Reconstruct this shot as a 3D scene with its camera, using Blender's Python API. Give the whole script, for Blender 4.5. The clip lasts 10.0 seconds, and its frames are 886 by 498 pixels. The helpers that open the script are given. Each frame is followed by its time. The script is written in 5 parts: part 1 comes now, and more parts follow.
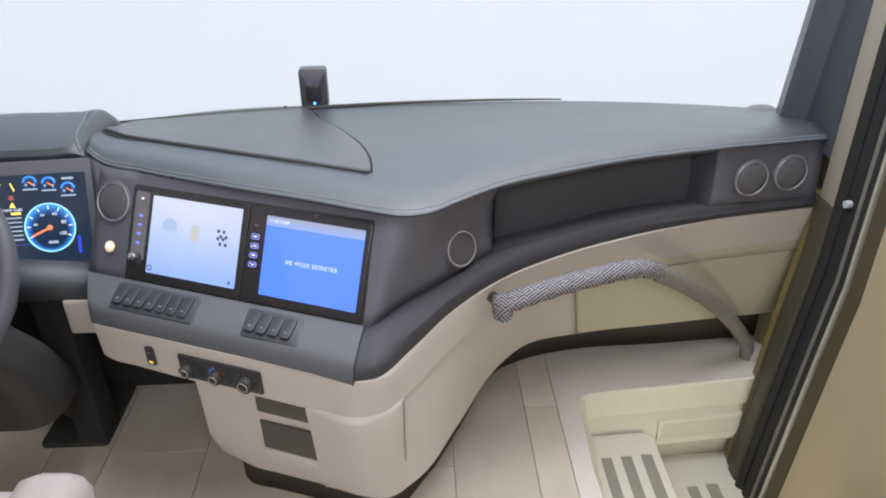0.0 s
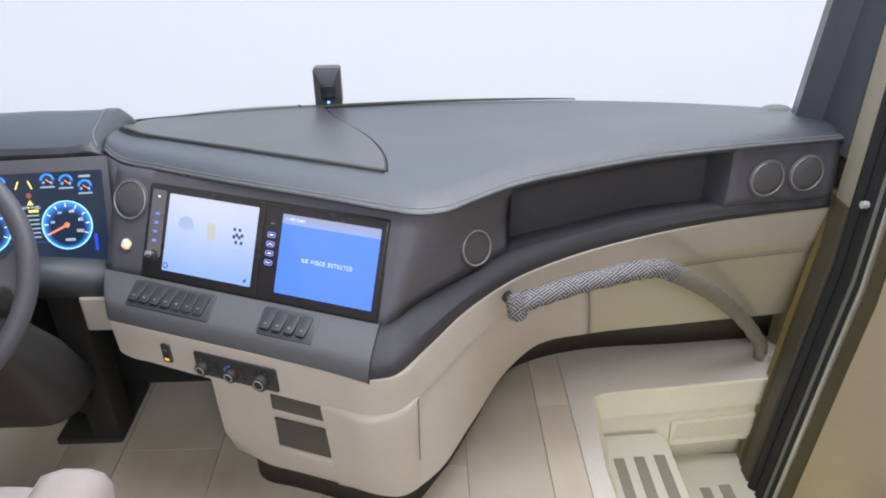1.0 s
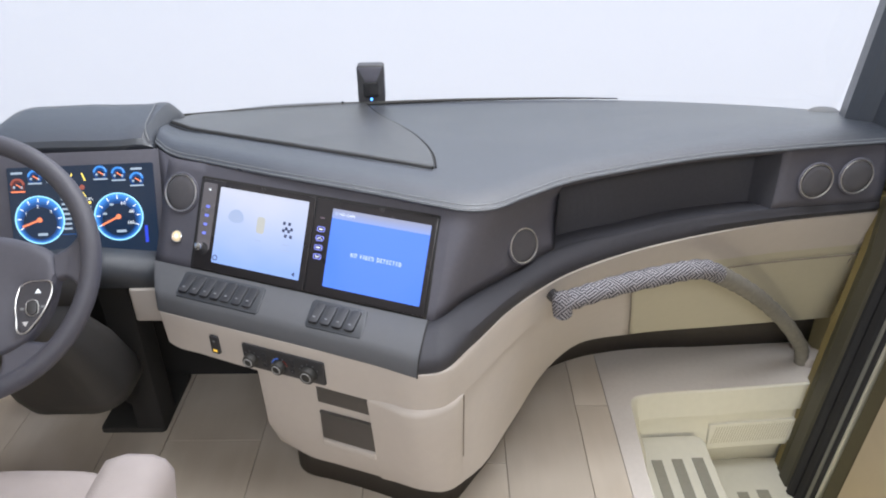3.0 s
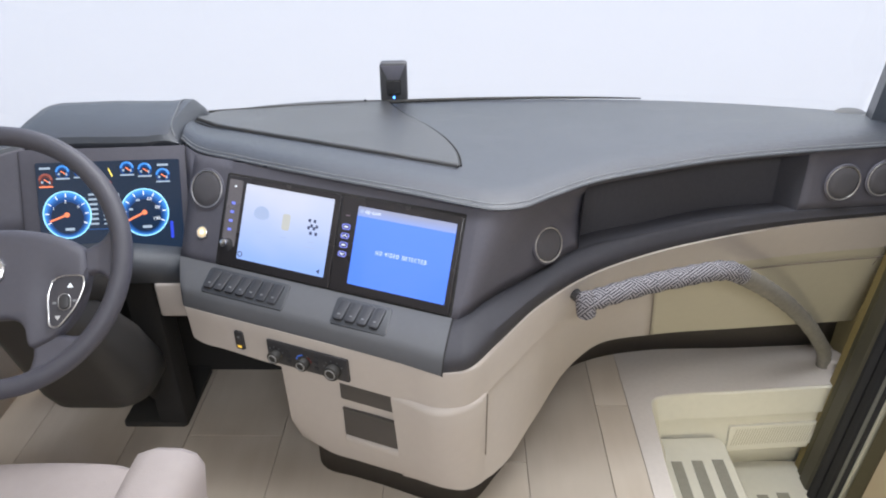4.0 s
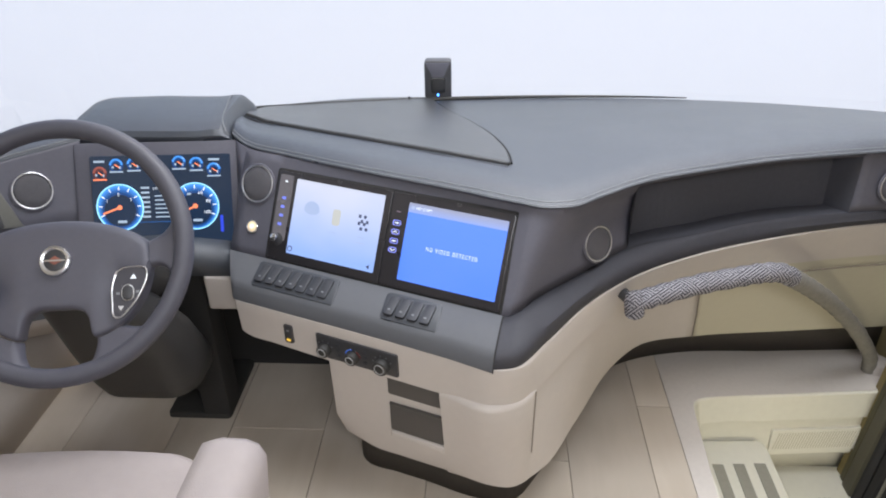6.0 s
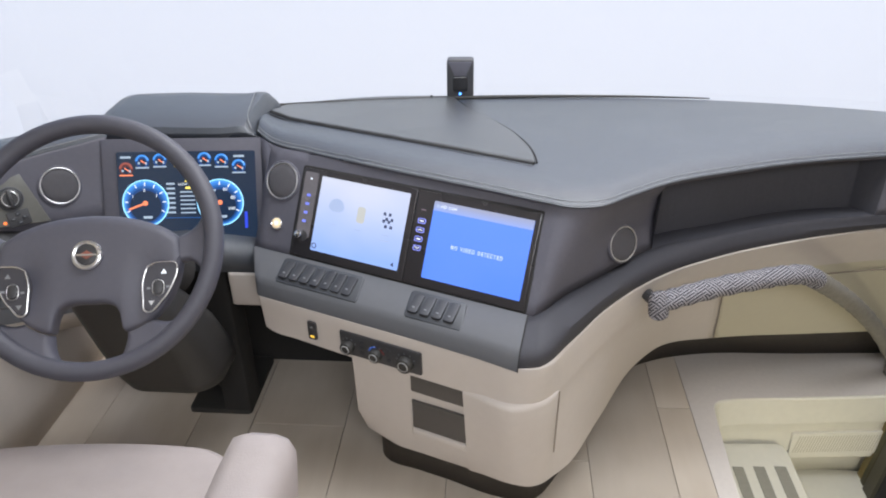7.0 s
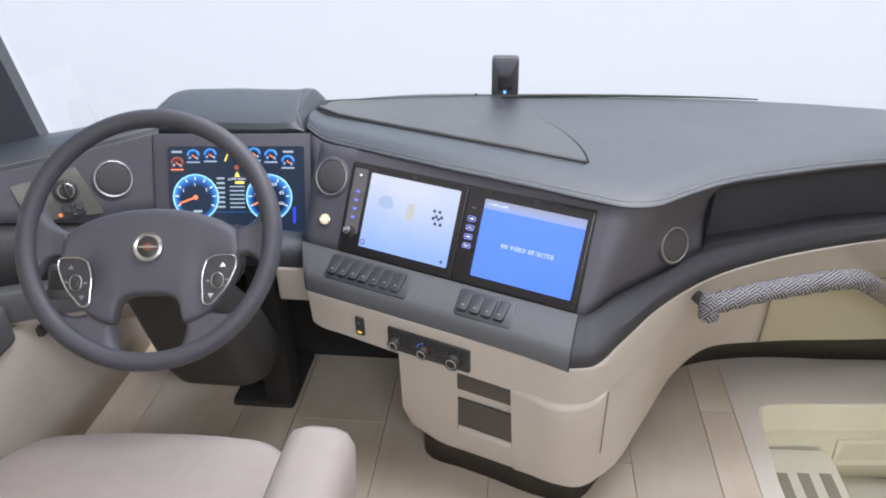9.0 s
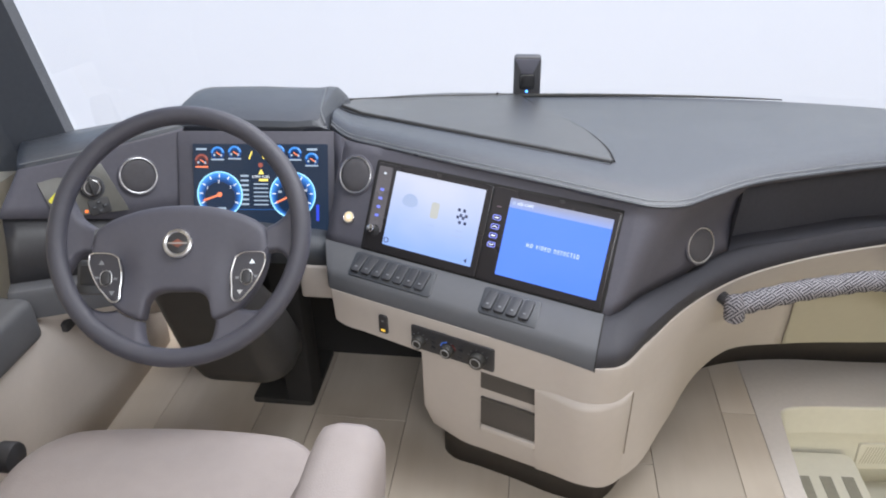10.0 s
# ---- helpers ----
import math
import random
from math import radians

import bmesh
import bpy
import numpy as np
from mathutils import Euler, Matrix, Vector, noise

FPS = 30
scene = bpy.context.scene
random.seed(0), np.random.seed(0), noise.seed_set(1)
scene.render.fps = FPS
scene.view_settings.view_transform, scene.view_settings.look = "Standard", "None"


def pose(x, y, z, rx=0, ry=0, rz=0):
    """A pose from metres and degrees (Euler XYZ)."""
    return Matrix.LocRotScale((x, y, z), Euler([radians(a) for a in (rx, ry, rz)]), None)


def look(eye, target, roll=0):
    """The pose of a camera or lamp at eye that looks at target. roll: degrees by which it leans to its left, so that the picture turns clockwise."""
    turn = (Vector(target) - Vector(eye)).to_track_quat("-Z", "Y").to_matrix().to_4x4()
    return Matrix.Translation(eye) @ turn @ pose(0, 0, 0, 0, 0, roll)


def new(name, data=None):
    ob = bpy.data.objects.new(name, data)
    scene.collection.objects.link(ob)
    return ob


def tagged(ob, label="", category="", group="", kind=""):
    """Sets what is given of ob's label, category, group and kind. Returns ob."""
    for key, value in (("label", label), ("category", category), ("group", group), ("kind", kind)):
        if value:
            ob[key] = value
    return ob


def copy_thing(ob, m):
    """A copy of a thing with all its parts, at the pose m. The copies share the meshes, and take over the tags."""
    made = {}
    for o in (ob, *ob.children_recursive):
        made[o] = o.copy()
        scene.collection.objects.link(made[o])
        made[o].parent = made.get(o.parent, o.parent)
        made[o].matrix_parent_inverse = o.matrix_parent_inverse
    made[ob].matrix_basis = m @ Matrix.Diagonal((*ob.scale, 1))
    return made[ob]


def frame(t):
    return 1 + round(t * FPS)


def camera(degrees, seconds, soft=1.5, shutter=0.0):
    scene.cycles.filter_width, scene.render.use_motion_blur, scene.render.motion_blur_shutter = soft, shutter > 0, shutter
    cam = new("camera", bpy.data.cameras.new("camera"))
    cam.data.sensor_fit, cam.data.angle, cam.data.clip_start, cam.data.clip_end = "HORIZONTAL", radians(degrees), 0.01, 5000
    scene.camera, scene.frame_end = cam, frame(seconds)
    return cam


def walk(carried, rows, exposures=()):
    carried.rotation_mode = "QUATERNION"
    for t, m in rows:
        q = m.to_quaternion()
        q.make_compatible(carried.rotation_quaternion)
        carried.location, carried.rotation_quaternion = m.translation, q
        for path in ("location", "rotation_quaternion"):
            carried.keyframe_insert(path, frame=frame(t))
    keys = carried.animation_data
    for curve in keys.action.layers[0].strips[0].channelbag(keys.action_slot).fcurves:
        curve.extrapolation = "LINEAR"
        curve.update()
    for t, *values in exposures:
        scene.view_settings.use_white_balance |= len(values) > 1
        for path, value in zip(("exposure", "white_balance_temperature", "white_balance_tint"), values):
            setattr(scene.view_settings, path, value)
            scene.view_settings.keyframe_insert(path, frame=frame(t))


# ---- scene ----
cam = camera(62.8, 10.0, 1.95)
PATH = [
    (0, (-0.124, -0.079, 1.406), (-0.069, 1.65, 0.402), -0.9),
    (0.5, (-0.131, -0.079, 1.406), (-0.085, 1.65, 0.402), -1.0),
    (1, (-0.14, -0.08, 1.406), (-0.106, 1.649, 0.401), -1.0),
    (1.5, (-0.153, -0.083, 1.404), (-0.132, 1.647, 0.402), -0.9),
    (2, (-0.165, -0.085, 1.404), (-0.161, 1.646, 0.401), -1.0),
    (2.5, (-0.182, -0.087, 1.403), (-0.19, 1.643, 0.401), -1.0),
    (4, (-0.227, -0.09, 1.405), (-0.279, 1.637, 0.398), -0.9),
    (4.5, (-0.242, -0.092, 1.404), (-0.308, 1.635, 0.398), -0.9),
    (5, (-0.257, -0.095, 1.403), (-0.338, 1.632, 0.398), -0.9),
    (5.5, (-0.273, -0.096, 1.404), (-0.368, 1.629, 0.397), -1.0),
    (7, (-0.319, -0.102, 1.405), (-0.456, 1.618, 0.394), -0.9),
    (7.5, (-0.335, -0.104, 1.403), (-0.485, 1.616, 0.393), -0.9),
    (8, (-0.35, -0.105, 1.403), (-0.515, 1.613, 0.392), -1.0),
    (8.5, (-0.364, -0.107, 1.402), (-0.545, 1.609, 0.392), -1.0),
    (9, (-0.377, -0.109, 1.403), (-0.575, 1.605, 0.391), -1.0),
    (9.5, (-0.393, -0.111, 1.401), (-0.604, 1.601, 0.39), -1.0),
    (10, (-0.41, -0.113, 1.401), (-0.633, 1.597, 0.389), -1.0),
]
walk(cam, [(t, look(eye, target, roll)) for t, eye, target, roll in PATH])

# ---- light ----
world = bpy.data.worlds.new("overcast")
scene.world = world
world.use_nodes = True
wn = world.node_tree.nodes
sky = wn.new("ShaderNodeTexSky")
sky.sky_type, sky.sun_disc = "NISHITA", False
sky.sun_elevation, sky.sun_rotation = radians(62), radians(20)
sky.air_density, sky.dust_density = 1.0, 3.0
world.node_tree.links.new(sky.outputs[0], wn["Background"].inputs[0])
wn["Background"].inputs[1].default_value = 0.15
sun = new("sun", bpy.data.lights.new("sun", "SUN"))
sun.data.energy, sun.data.angle, sun.data.color = 0.9, radians(25), (1.0, 0.98, 0.95)
sun.matrix_basis = look((2, 6, 8), (0.5, 2.0, 0))
scene.view_settings.exposure = 0.80


def area(name, m, w, h, watts, color):
    lamp = new(name, bpy.data.lights.new(name, "AREA"))
    lamp.data.shape, lamp.data.size, lamp.data.size_y, lamp.data.energy, lamp.data.color = "RECTANGLE", w, h, watts, color
    lamp.matrix_basis = m
    return lamp


WARM = (0.94, 0.975, 1.04)
# two unseen fill areas added under the ceiling to brighten the cabin
area("cabin_fill_front", pose(0.05, 1.15, 2.03), 1.5, 0.55, 18, WARM)
area("cabin_fill_rear", pose(-0.2, -0.9, 2.03), 1.5, 0.55, 27, WARM)
area("step_lamp", look((0.84, 1.0, -0.10), (0.55, 1.4, -0.2)), 0.5, 0.12, 1.5, (1.0, 0.92, 0.68))

# ---- helpers of this scene ----
V = Vector


def mat(name, color, rough=0.5, metal=0.0, vary=0.08, scale=30.0, bump=0.0, bump_scale=400.0, spec=0.5, coat=0.0, emit=None, power=0.0, cells=False, wear=0.0):
    m = bpy.data.materials.new(name)
    m.use_nodes = True
    nt = m.node_tree
    n, ln = nt.nodes, nt.links.new
    b = n["Principled BSDF"]
    b.inputs["Base Color"].default_value = (*color, 1)
    b.inputs["Roughness"].default_value, b.inputs["Metallic"].default_value = rough, metal
    b.inputs["Specular IOR Level"].default_value = spec
    b.inputs["Coat Weight"].default_value = coat
    co = n.new("ShaderNodeTexCoord")
    if vary:
        big, fine = n.new("ShaderNodeTexNoise"), n.new("ShaderNodeTexNoise")
        big.inputs["Scale"].default_value, big.inputs["Detail"].default_value = scale * 0.12, 4
        fine.inputs["Scale"].default_value, fine.inputs["Detail"].default_value = scale * 4, 6
        add = n.new("ShaderNodeMath")
        add.operation = "ADD"
        ln(co.outputs["Object"], big.inputs["Vector"]), ln(co.outputs["Object"], fine.inputs["Vector"])
        ln(big.outputs[0], add.inputs[0]), ln(fine.outputs[0], add.inputs[1])
        mp = n.new("ShaderNodeMapRange")
        mp.inputs[1].default_value, mp.inputs[2].default_value = 0.6, 1.4
        mp.inputs[3].default_value, mp.inputs[4].default_value = 1 - vary, 1 + vary
        ln(add.outputs[0], mp.inputs[0])
        mul = n.new("ShaderNodeVectorMath")
        mul.operation = "SCALE"
        mul.inputs[0].default_value = color
        ln(mp.outputs[0], mul.inputs["Scale"])
        ln(mul.outputs[0], b.inputs["Base Color"])
        rr = n.new("ShaderNodeMapRange")
        rr.inputs[1].default_value, rr.inputs[2].default_value = 0.3, 0.7
        rr.inputs[3].default_value, rr.inputs[4].default_value = max(rough - 0.06, 0.02), min(rough + 0.08, 1)
        ln(big.outputs[0], rr.inputs[0]), ln(rr.outputs[0], b.inputs["Roughness"])
    if bump:
        t = n.new("ShaderNodeTexVoronoi" if cells else "ShaderNodeTexNoise")
        t.inputs["Scale"].default_value = bump_scale
        ln(co.outputs["Object"], t.inputs["Vector"])
        bp = n.new("ShaderNodeBump")
        bp.inputs["Strength"].default_value, bp.inputs["Distance"].default_value = bump, 0.001
        ln(t.outputs[0], bp.inputs["Height"]), ln(bp.outputs[0], b.inputs["Normal"])
    if emit:
        b.inputs["Emission Color"].default_value, b.inputs["Emission Strength"].default_value = (*emit, 1), power
    return m


LEATHER = mat("black_leather", (0.056, 0.063, 0.077), 0.33, vary=0.10, scale=20, bump=0.35, bump_scale=900, cells=True)
LEATHER_LID = mat("black_lid_leather", (0.064, 0.067, 0.073), 0.33, vary=0.10, scale=20, bump=0.35, bump_scale=900, cells=True)
FASCIA = mat("charcoal_plastic", (0.106, 0.105, 0.130), 0.58, vary=0.08, scale=25, bump=0.15, bump_scale=1200, spec=0.4)
SLATE = mat("slate_painted_plastic", (0.090, 0.093, 0.103), 0.62, vary=0.05, scale=20, bump=0.08, bump_scale=1400)
BLACK = mat("black_plastic", (0.036, 0.036, 0.040), 0.45, vary=0.1, bump=0.1)
BLACK_MATT = mat("matt_black", (0.022, 0.021, 0.021), 0.85, vary=0.1)
TRAY = mat("black_tray_lining", (0.066, 0.067, 0.082), 0.75, vary=0.1)
CREAM = mat("cream_moulded_plastic", (0.53, 0.485, 0.450), 0.62, vary=0.03, scale=12, bump=0.10, bump_scale=900)
CREAM_WALL = mat("cream_cabinet_laminate", (0.56, 0.51, 0.41), 0.5, vary=0.03, scale=12, bump=0.05)
TAN = mat("tan_wall_vinyl", (0.35, 0.285, 0.195), 0.6, vary=0.04, scale=10, bump=0.15, bump_scale=700)
SEAT = mat("cream_seat_leather", (0.335, 0.295, 0.283), 0.68, vary=0.05, scale=10, bump=0.3, bump_scale=500, cells=True, spec=0.3)
LINER = mat("white_moulded_liner", (0.64, 0.62, 0.54), 0.45, vary=0.04, scale=12, bump=0.12, bump_scale=600)
STONE = mat("pale_solid_surface", (0.58, 0.535, 0.495), 0.75, vary=0.05, scale=20, bump=0.04, spec=0.25)
STRIP = mat("grey_grip_strip", (0.26, 0.25, 0.21), 0.9, vary=0.1, bump=0.5, bump_scale=1500)
CHROME = mat("satin_chrome", (0.70, 0.70, 0.72), 0.26, metal=1.0, vary=0.04)
WHEEL = mat("dark_wheel_leather", (0.064, 0.064, 0.082), 0.46, vary=0.08, scale=25, bump=0.3, bump_scale=1000, cells=True)
PAD = mat("dark_airbag_vinyl", (0.080, 0.079, 0.100), 0.5, vary=0.06, scale=25, bump=0.25, bump_scale=1100, cells=True)
GLOSS = mat("gloss_black_glass", (0.008, 0.008, 0.010), 0.16, vary=0.0, coat=0.3)
SPEAKER = mat("dark_vent_mesh", (0.090, 0.087, 0.098), 0.7, vary=0.1, bump=0.8, bump_scale=1600, cells=True)
THREAD = mat("grey_thread", (0.22, 0.23, 0.245), 0.7, vary=0.1)
RUBBER = mat("black_rubber", (0.032, 0.031, 0.029), 0.6, vary=0.12, scale=20, bump=0.1)
OLIVE = mat("bronze_aluminium", (0.075, 0.068, 0.040), 0.45, metal=0.4, vary=0.1, scale=15, bump=0.05)
CEIL = mat("white_ceiling_vinyl", (0.75, 0.73, 0.70), 0.7, vary=0.03, bump=0.1)
GREY_TOE = mat("dark_brown_kick", (0.045, 0.038, 0.032), 0.6, vary=0.15, scale=20)
SLOT = mat("brown_grey_pocket", (0.075, 0.068, 0.063), 0.5, vary=0.06)
AMBER = mat("amber_light", (0.6, 0.4, 0.05), 0.4, vary=0, emit=(1.0, 0.62, 0.08), power=0.45)


def shine(name, color, power):
    return mat(name, tuple(c * 0.2 for c in color), 0.2, vary=0.0, emit=color, power=power)


def finish(ob, smooth=True, angle=35):
    me = ob.data
    if smooth:
        for p in me.polygons:
            p.use_smooth = True
        me.set_sharp_from_angle(angle=radians(angle))


def part(name, bm, material, parent=None, label="", solid=0.0, smooth=True, angle=35, seen=(-0.3, -0.2, 1.3)):
    bmesh.ops.recalc_face_normals(bm, faces=bm.faces)
    bm.normal_update()
    if solid:  # open shells face the cockpit and thicken away from it
        if sum(f.normal.dot(V(seen) - f.calc_center_median()) * f.calc_area() for f in bm.faces) < 0:
            bmesh.ops.reverse_faces(bm, faces=bm.faces)
    me = bpy.data.meshes.new(name)
    bm.to_mesh(me)
    bm.free()
    me.materials.append(material)
    ob = new(name, me)
    if parent is not None:
        ob.parent = parent
        if parent.get("built_in_world"):
            ob.matrix_parent_inverse = Matrix.Translation(-parent.location)
    finish(ob, smooth, angle)
    if label:
        tagged(ob, label)
    if solid:
        mod = ob.modifiers.new("thickness", "SOLIDIFY")
        mod.thickness, mod.offset = solid, -1
    return ob


def thing(name, label, category, group="", m=None, base=None, kind=""):
    """An Empty; with base, its parts are built in world places; with m, in its own."""
    ob = new(name)
    ob.empty_display_size = 0.05
    if base is not None:
        ob.location = base
        ob["built_in_world"] = 1
    if m is not None:
        ob.matrix_basis = m
    return tagged(ob, label, category, group, kind)


def box(bm, lo, hi, r=0.0, seg=2, m=None):
    lo, hi = V(lo), V(hi)
    vs = bmesh.ops.create_cube(bm, size=1)["verts"]
    for v in vs:
        v.co = V([(lo[k] + hi[k]) / 2 + v.co[k] * (hi[k] - lo[k]) for k in range(3)])
    es = list({e for v in vs for e in v.link_edges})
    if r:
        out = bmesh.ops.bevel(bm, geom=es, offset=r, segments=seg, affect="EDGES", profile=0.5, clamp_overlap=True)
        vs = list({v for f in out["faces"] for v in f.verts} | {v for v in vs if v.is_valid})
        seen, todo = set(vs), list(vs)
        while todo:
            for e in todo.pop().link_edges:
                for w in e.verts:
                    if w not in seen:
                        seen.add(w), todo.append(w)
        vs = list(seen)
    if m is not None:
        for v in vs:
            v.co = m @ v.co
    return bm


def cube(lo, hi, r=0.0, seg=2, m=None):
    return box(bmesh.new(), lo, hi, r, seg, m)


def loft(rows, closed=False, bm=None, caps=False):
    bm = bm or bmesh.new()
    grid = [[bm.verts.new(p) for p in row] for row in rows]
    for a, b in zip(grid, grid[1:]):
        k = len(a)
        for i in range(k if closed else k - 1):
            j = (i + 1) % k
            bm.faces.new((a[i], a[j], b[j], b[i]))
    if caps:
        bm.faces.new(grid[0]), bm.faces.new(grid[-1])
    return bm


def curve(points, n=8):
    """A smooth line through the points, n steps between two of them."""
    p = [V(q) for q in points]
    p = [p[0] * 2 - p[1]] + p + [p[-1] * 2 - p[-2]]
    out = []
    for i in range(1, len(p) - 2):
        a, b, c, d = p[i - 1 : i + 3]
        l0, l1, l2 = max((b - a).length, 1e-6), (c - b).length, max((d - c).length, 1e-6)
        t1 = ((b - a) / l0 - (c - a) / (l0 + l1) + (c - b) / l1) * l1
        t2 = ((c - b) / l1 - (d - b) / (l1 + l2) + (d - c) / l2) * l1
        for k in range(n):
            s = k / n
            out.append(b * (2 * s**3 - 3 * s**2 + 1) + t1 * (s**3 - 2 * s**2 + s) + c * (3 * s**2 - 2 * s**3) + t2 * (s**3 - s**2))
    return out + [p[-2]]


def tube(path, r, seg=10, bm=None, caps=True, closed=False):
    """r: a number, or one for each point."""
    rows, side = [], None
    k = len(path)
    for i, p in enumerate(path):
        d = (path[(i + 1) % k] - path[i - 1]) if closed else (path[min(i + 1, k - 1)] - path[max(i - 1, 0)])
        d.normalize()
        side = (V((0, 0, 1)) if abs(d.z) < 0.9 else V((1, 0, 0))) if side is None else side
        side = (side - d * side.dot(d)).normalized()
        up = d.cross(side)
        rad = r[i] if isinstance(r, (list, tuple)) else r
        rows.append([p + (side * math.cos(2 * math.pi * j / seg) + up * math.sin(2 * math.pi * j / seg)) * rad for j in range(seg)])
    if closed:
        rows.append(rows[0])
        out = loft(rows, True, bm)
        bmesh.ops.remove_doubles(out, verts=out.verts, dist=1e-6)
        return out
    return loft(rows, True, bm, caps)


def prism(pts, z0, z1, r=0.0, seg=2, m=None):
    bm = bmesh.new()
    lo = [bm.verts.new((x, y, z0)) for x, y in pts]
    hi = [bm.verts.new((x, y, z1)) for x, y in pts]
    k = len(pts)
    bm.faces.new(lo[::-1]), bm.faces.new(hi)
    for i in range(k):
        bm.faces.new((lo[i], lo[(i + 1) % k], hi[(i + 1) % k], hi[i]))
    if r:
        rim = [e for e in bm.edges if all(v in hi for v in e.verts)]
        bmesh.ops.bevel(bm, geom=rim, offset=r, segments=seg, affect="EDGES", profile=0.5)
    bmesh.ops.triangulate(bm, faces=[f for f in bm.faces if len(f.verts) > 4])
    if m is not None:
        bm.transform(m)
    return bm


def rounded(w, h, r, n=5, cx=0.0, cy=0.0):
    """A rounded rectangle's outline."""
    out = []
    for sx, sy, a in ((1, -1, -90), (1, 1, 0), (-1, 1, 90), (-1, -1, 180)):
        for k in range(n + 1):
            t = radians(a + 90 * k / n)
            out.append((cx + sx * (w / 2 - r) + r * math.cos(t), cy + sy * (h / 2 - r) + r * math.sin(t)))
    return out


def disc(r, z0, z1, bev=0.0, n=36, m=None, cx=0.0, cy=0.0):
    return prism([(cx + r * math.cos(2 * math.pi * k / n), cy + r * math.sin(2 * math.pi * k / n)) for k in range(n)], z0, z1, bev, 2, m)


def ring(r, thick, z=0.0, n=48, seg=8, cx=0.0, cy=0.0, a0=0.0, a1=360.0):
    full = a1 - a0 >= 359.9
    k = n if full else n + 1
    path = [V((cx + r * math.cos(radians(a0 + (a1 - a0) * i / n)), cy + r * math.sin(radians(a0 + (a1 - a0) * i / n)), z)) for i in range(k)]
    return tube(path, thick, seg, closed=full)


def words(body, size, m, material, parent, name="lettering", stretch=1.0, space=1.12):
    c = bpy.data.curves.new(name, "FONT")
    c.body, c.size, c.align_x, c.align_y, c.extrude = body, size, "CENTER", "CENTER", 0.0001
    c.space_character = space
    tmp = new("temp", c)
    me = bpy.data.meshes.new_from_object(tmp)
    bpy.data.objects.remove(tmp)
    me.transform(m @ Matrix.Diagonal((stretch, 1, 1, 1)))
    me.materials.clear()
    me.materials.append(material)
    ob = new(name, me)
    ob.parent = parent
    return ob


def axes(origin, x, y):
    """A pose from an origin, an x axis and a rough y axis."""
    x = V(x).normalized()
    z = x.cross(V(y)).normalized()
    y = z.cross(x)
    m = Matrix((x, y, z)).transposed().to_4x4()
    m.translation = V(origin)
    return m

# ---- the setting ----
ground = part("ground", cube((-400, -400, -1.3), (400, 400, -1.2)), mat("pale_concrete", (0.515, 0.527, 0.532), 0.8, vary=0.02, scale=0.5), None)
tagged(ground, "bright pale concrete ground outside the windshield", "ground", kind="structure")
WL, WR = -1.62, 0.90
floor = part("floor", cube((WL, -2.5, -0.06), (0.235, 1.95, -0.004)), mat("brown_grout", (0.20, 0.17, 0.14), 0.8), None)
tagged(floor, "pale greige wood-look plank floor", "floor", kind="structure")
part("floor_board", cube((0.235, -2.5, -0.40), (WR, 0.2, -0.001)), STONE, floor)
ceiling = part("ceiling", cube((WL - 0.05, -2.5, 2.05), (WR + 0.05, 1.55, 2.10)), CEIL, None)
tagged(ceiling, "white padded vinyl ceiling", "ceiling", kind="structure")
wall_back = part("wall_back", cube((WL, -2.56, 0), (WR, -2.5, 2.05)), TAN, None)
tagged(wall_back, "plain tan wall behind the cockpit", "wall", kind="structure")
wall_left = part("wall_left", cube((WL - 0.06, -2.5, -0.06), (WL, 1.42, 0.70)), CREAM_WALL, None)
# unseen piece added to stop daylight leaking in behind the dash wing
part("light_stop_panel", cube((WL - 0.06, 1.42, -1.0), (WL, 1.95, 0.46)), BLACK_MATT, wall_left)
part("header", cube((WL - 0.06, -2.5, 1.75), (WL, 1.9, 2.05)), CREAM_WALL, wall_left)
# unseen panel, carried forward to cut window light on the side console
part("panel", cube((WL - 0.06, -2.5, 0.70), (WL, 1.02, 1.75)), CREAM_WALL, wall_left)
tagged(wall_left, "cream side wall with a large driver's window", "wall", kind="structure")
wall_front = part("wall_front", cube((WL - 0.06, 1.95, -1.0), (WR + 0.06, 2.02, 0.40)), BLACK_MATT, None)
tagged(wall_front, "dark front wall below the windshield", "wall", kind="structure")

# ---- dashboard ----
dash = thing("dashboard", "black leather-topped motorhome dashboard with cream lower panels", "dashboard", base=(-0.3, 1.6, 0.0))
CON = axes((-0.873, 1.341, 0), (0.932, -0.362, 0), (0.362, 0.932, 0))  # along the console, into it, up
LEAN = V((0, 0.463, 0.886))
SCR = CON @ axes((0, 0.0085, 0.551), (1, 0, 0), LEAN)  # in the plane of the displays

lip_console = [(-0.892, 1.512, 0.772), (-0.846, 1.466, 0.764), (-0.739, 1.416, 0.760), (-0.576, 1.343, 0.759), (-0.335, 1.241, 0.759)]
lip_side = [(-0.225, 1.191, 0.759), (-0.165, 1.169, 0.759), (-0.112, 1.176, 0.759), (-0.050, 1.222, 0.759), (0.036, 1.283, 0.760), (0.200, 1.362, 0.756), (0.335, 1.415, 0.753), (0.580, 1.480, 0.748), (0.868, 1.537, 0.742)]
brow = [(-0.226, 1.178, 0.715), (-0.179, 1.162, 0.712), (-0.130, 1.188, 0.708), (-0.058, 1.268, 0.698), (0.036, 1.363, 0.683), (0.200, 1.425, 0.690), (0.340, 1.470, 0.698), (0.580, 1.498, 0.706), (0.868, 1.545, 0.705)]
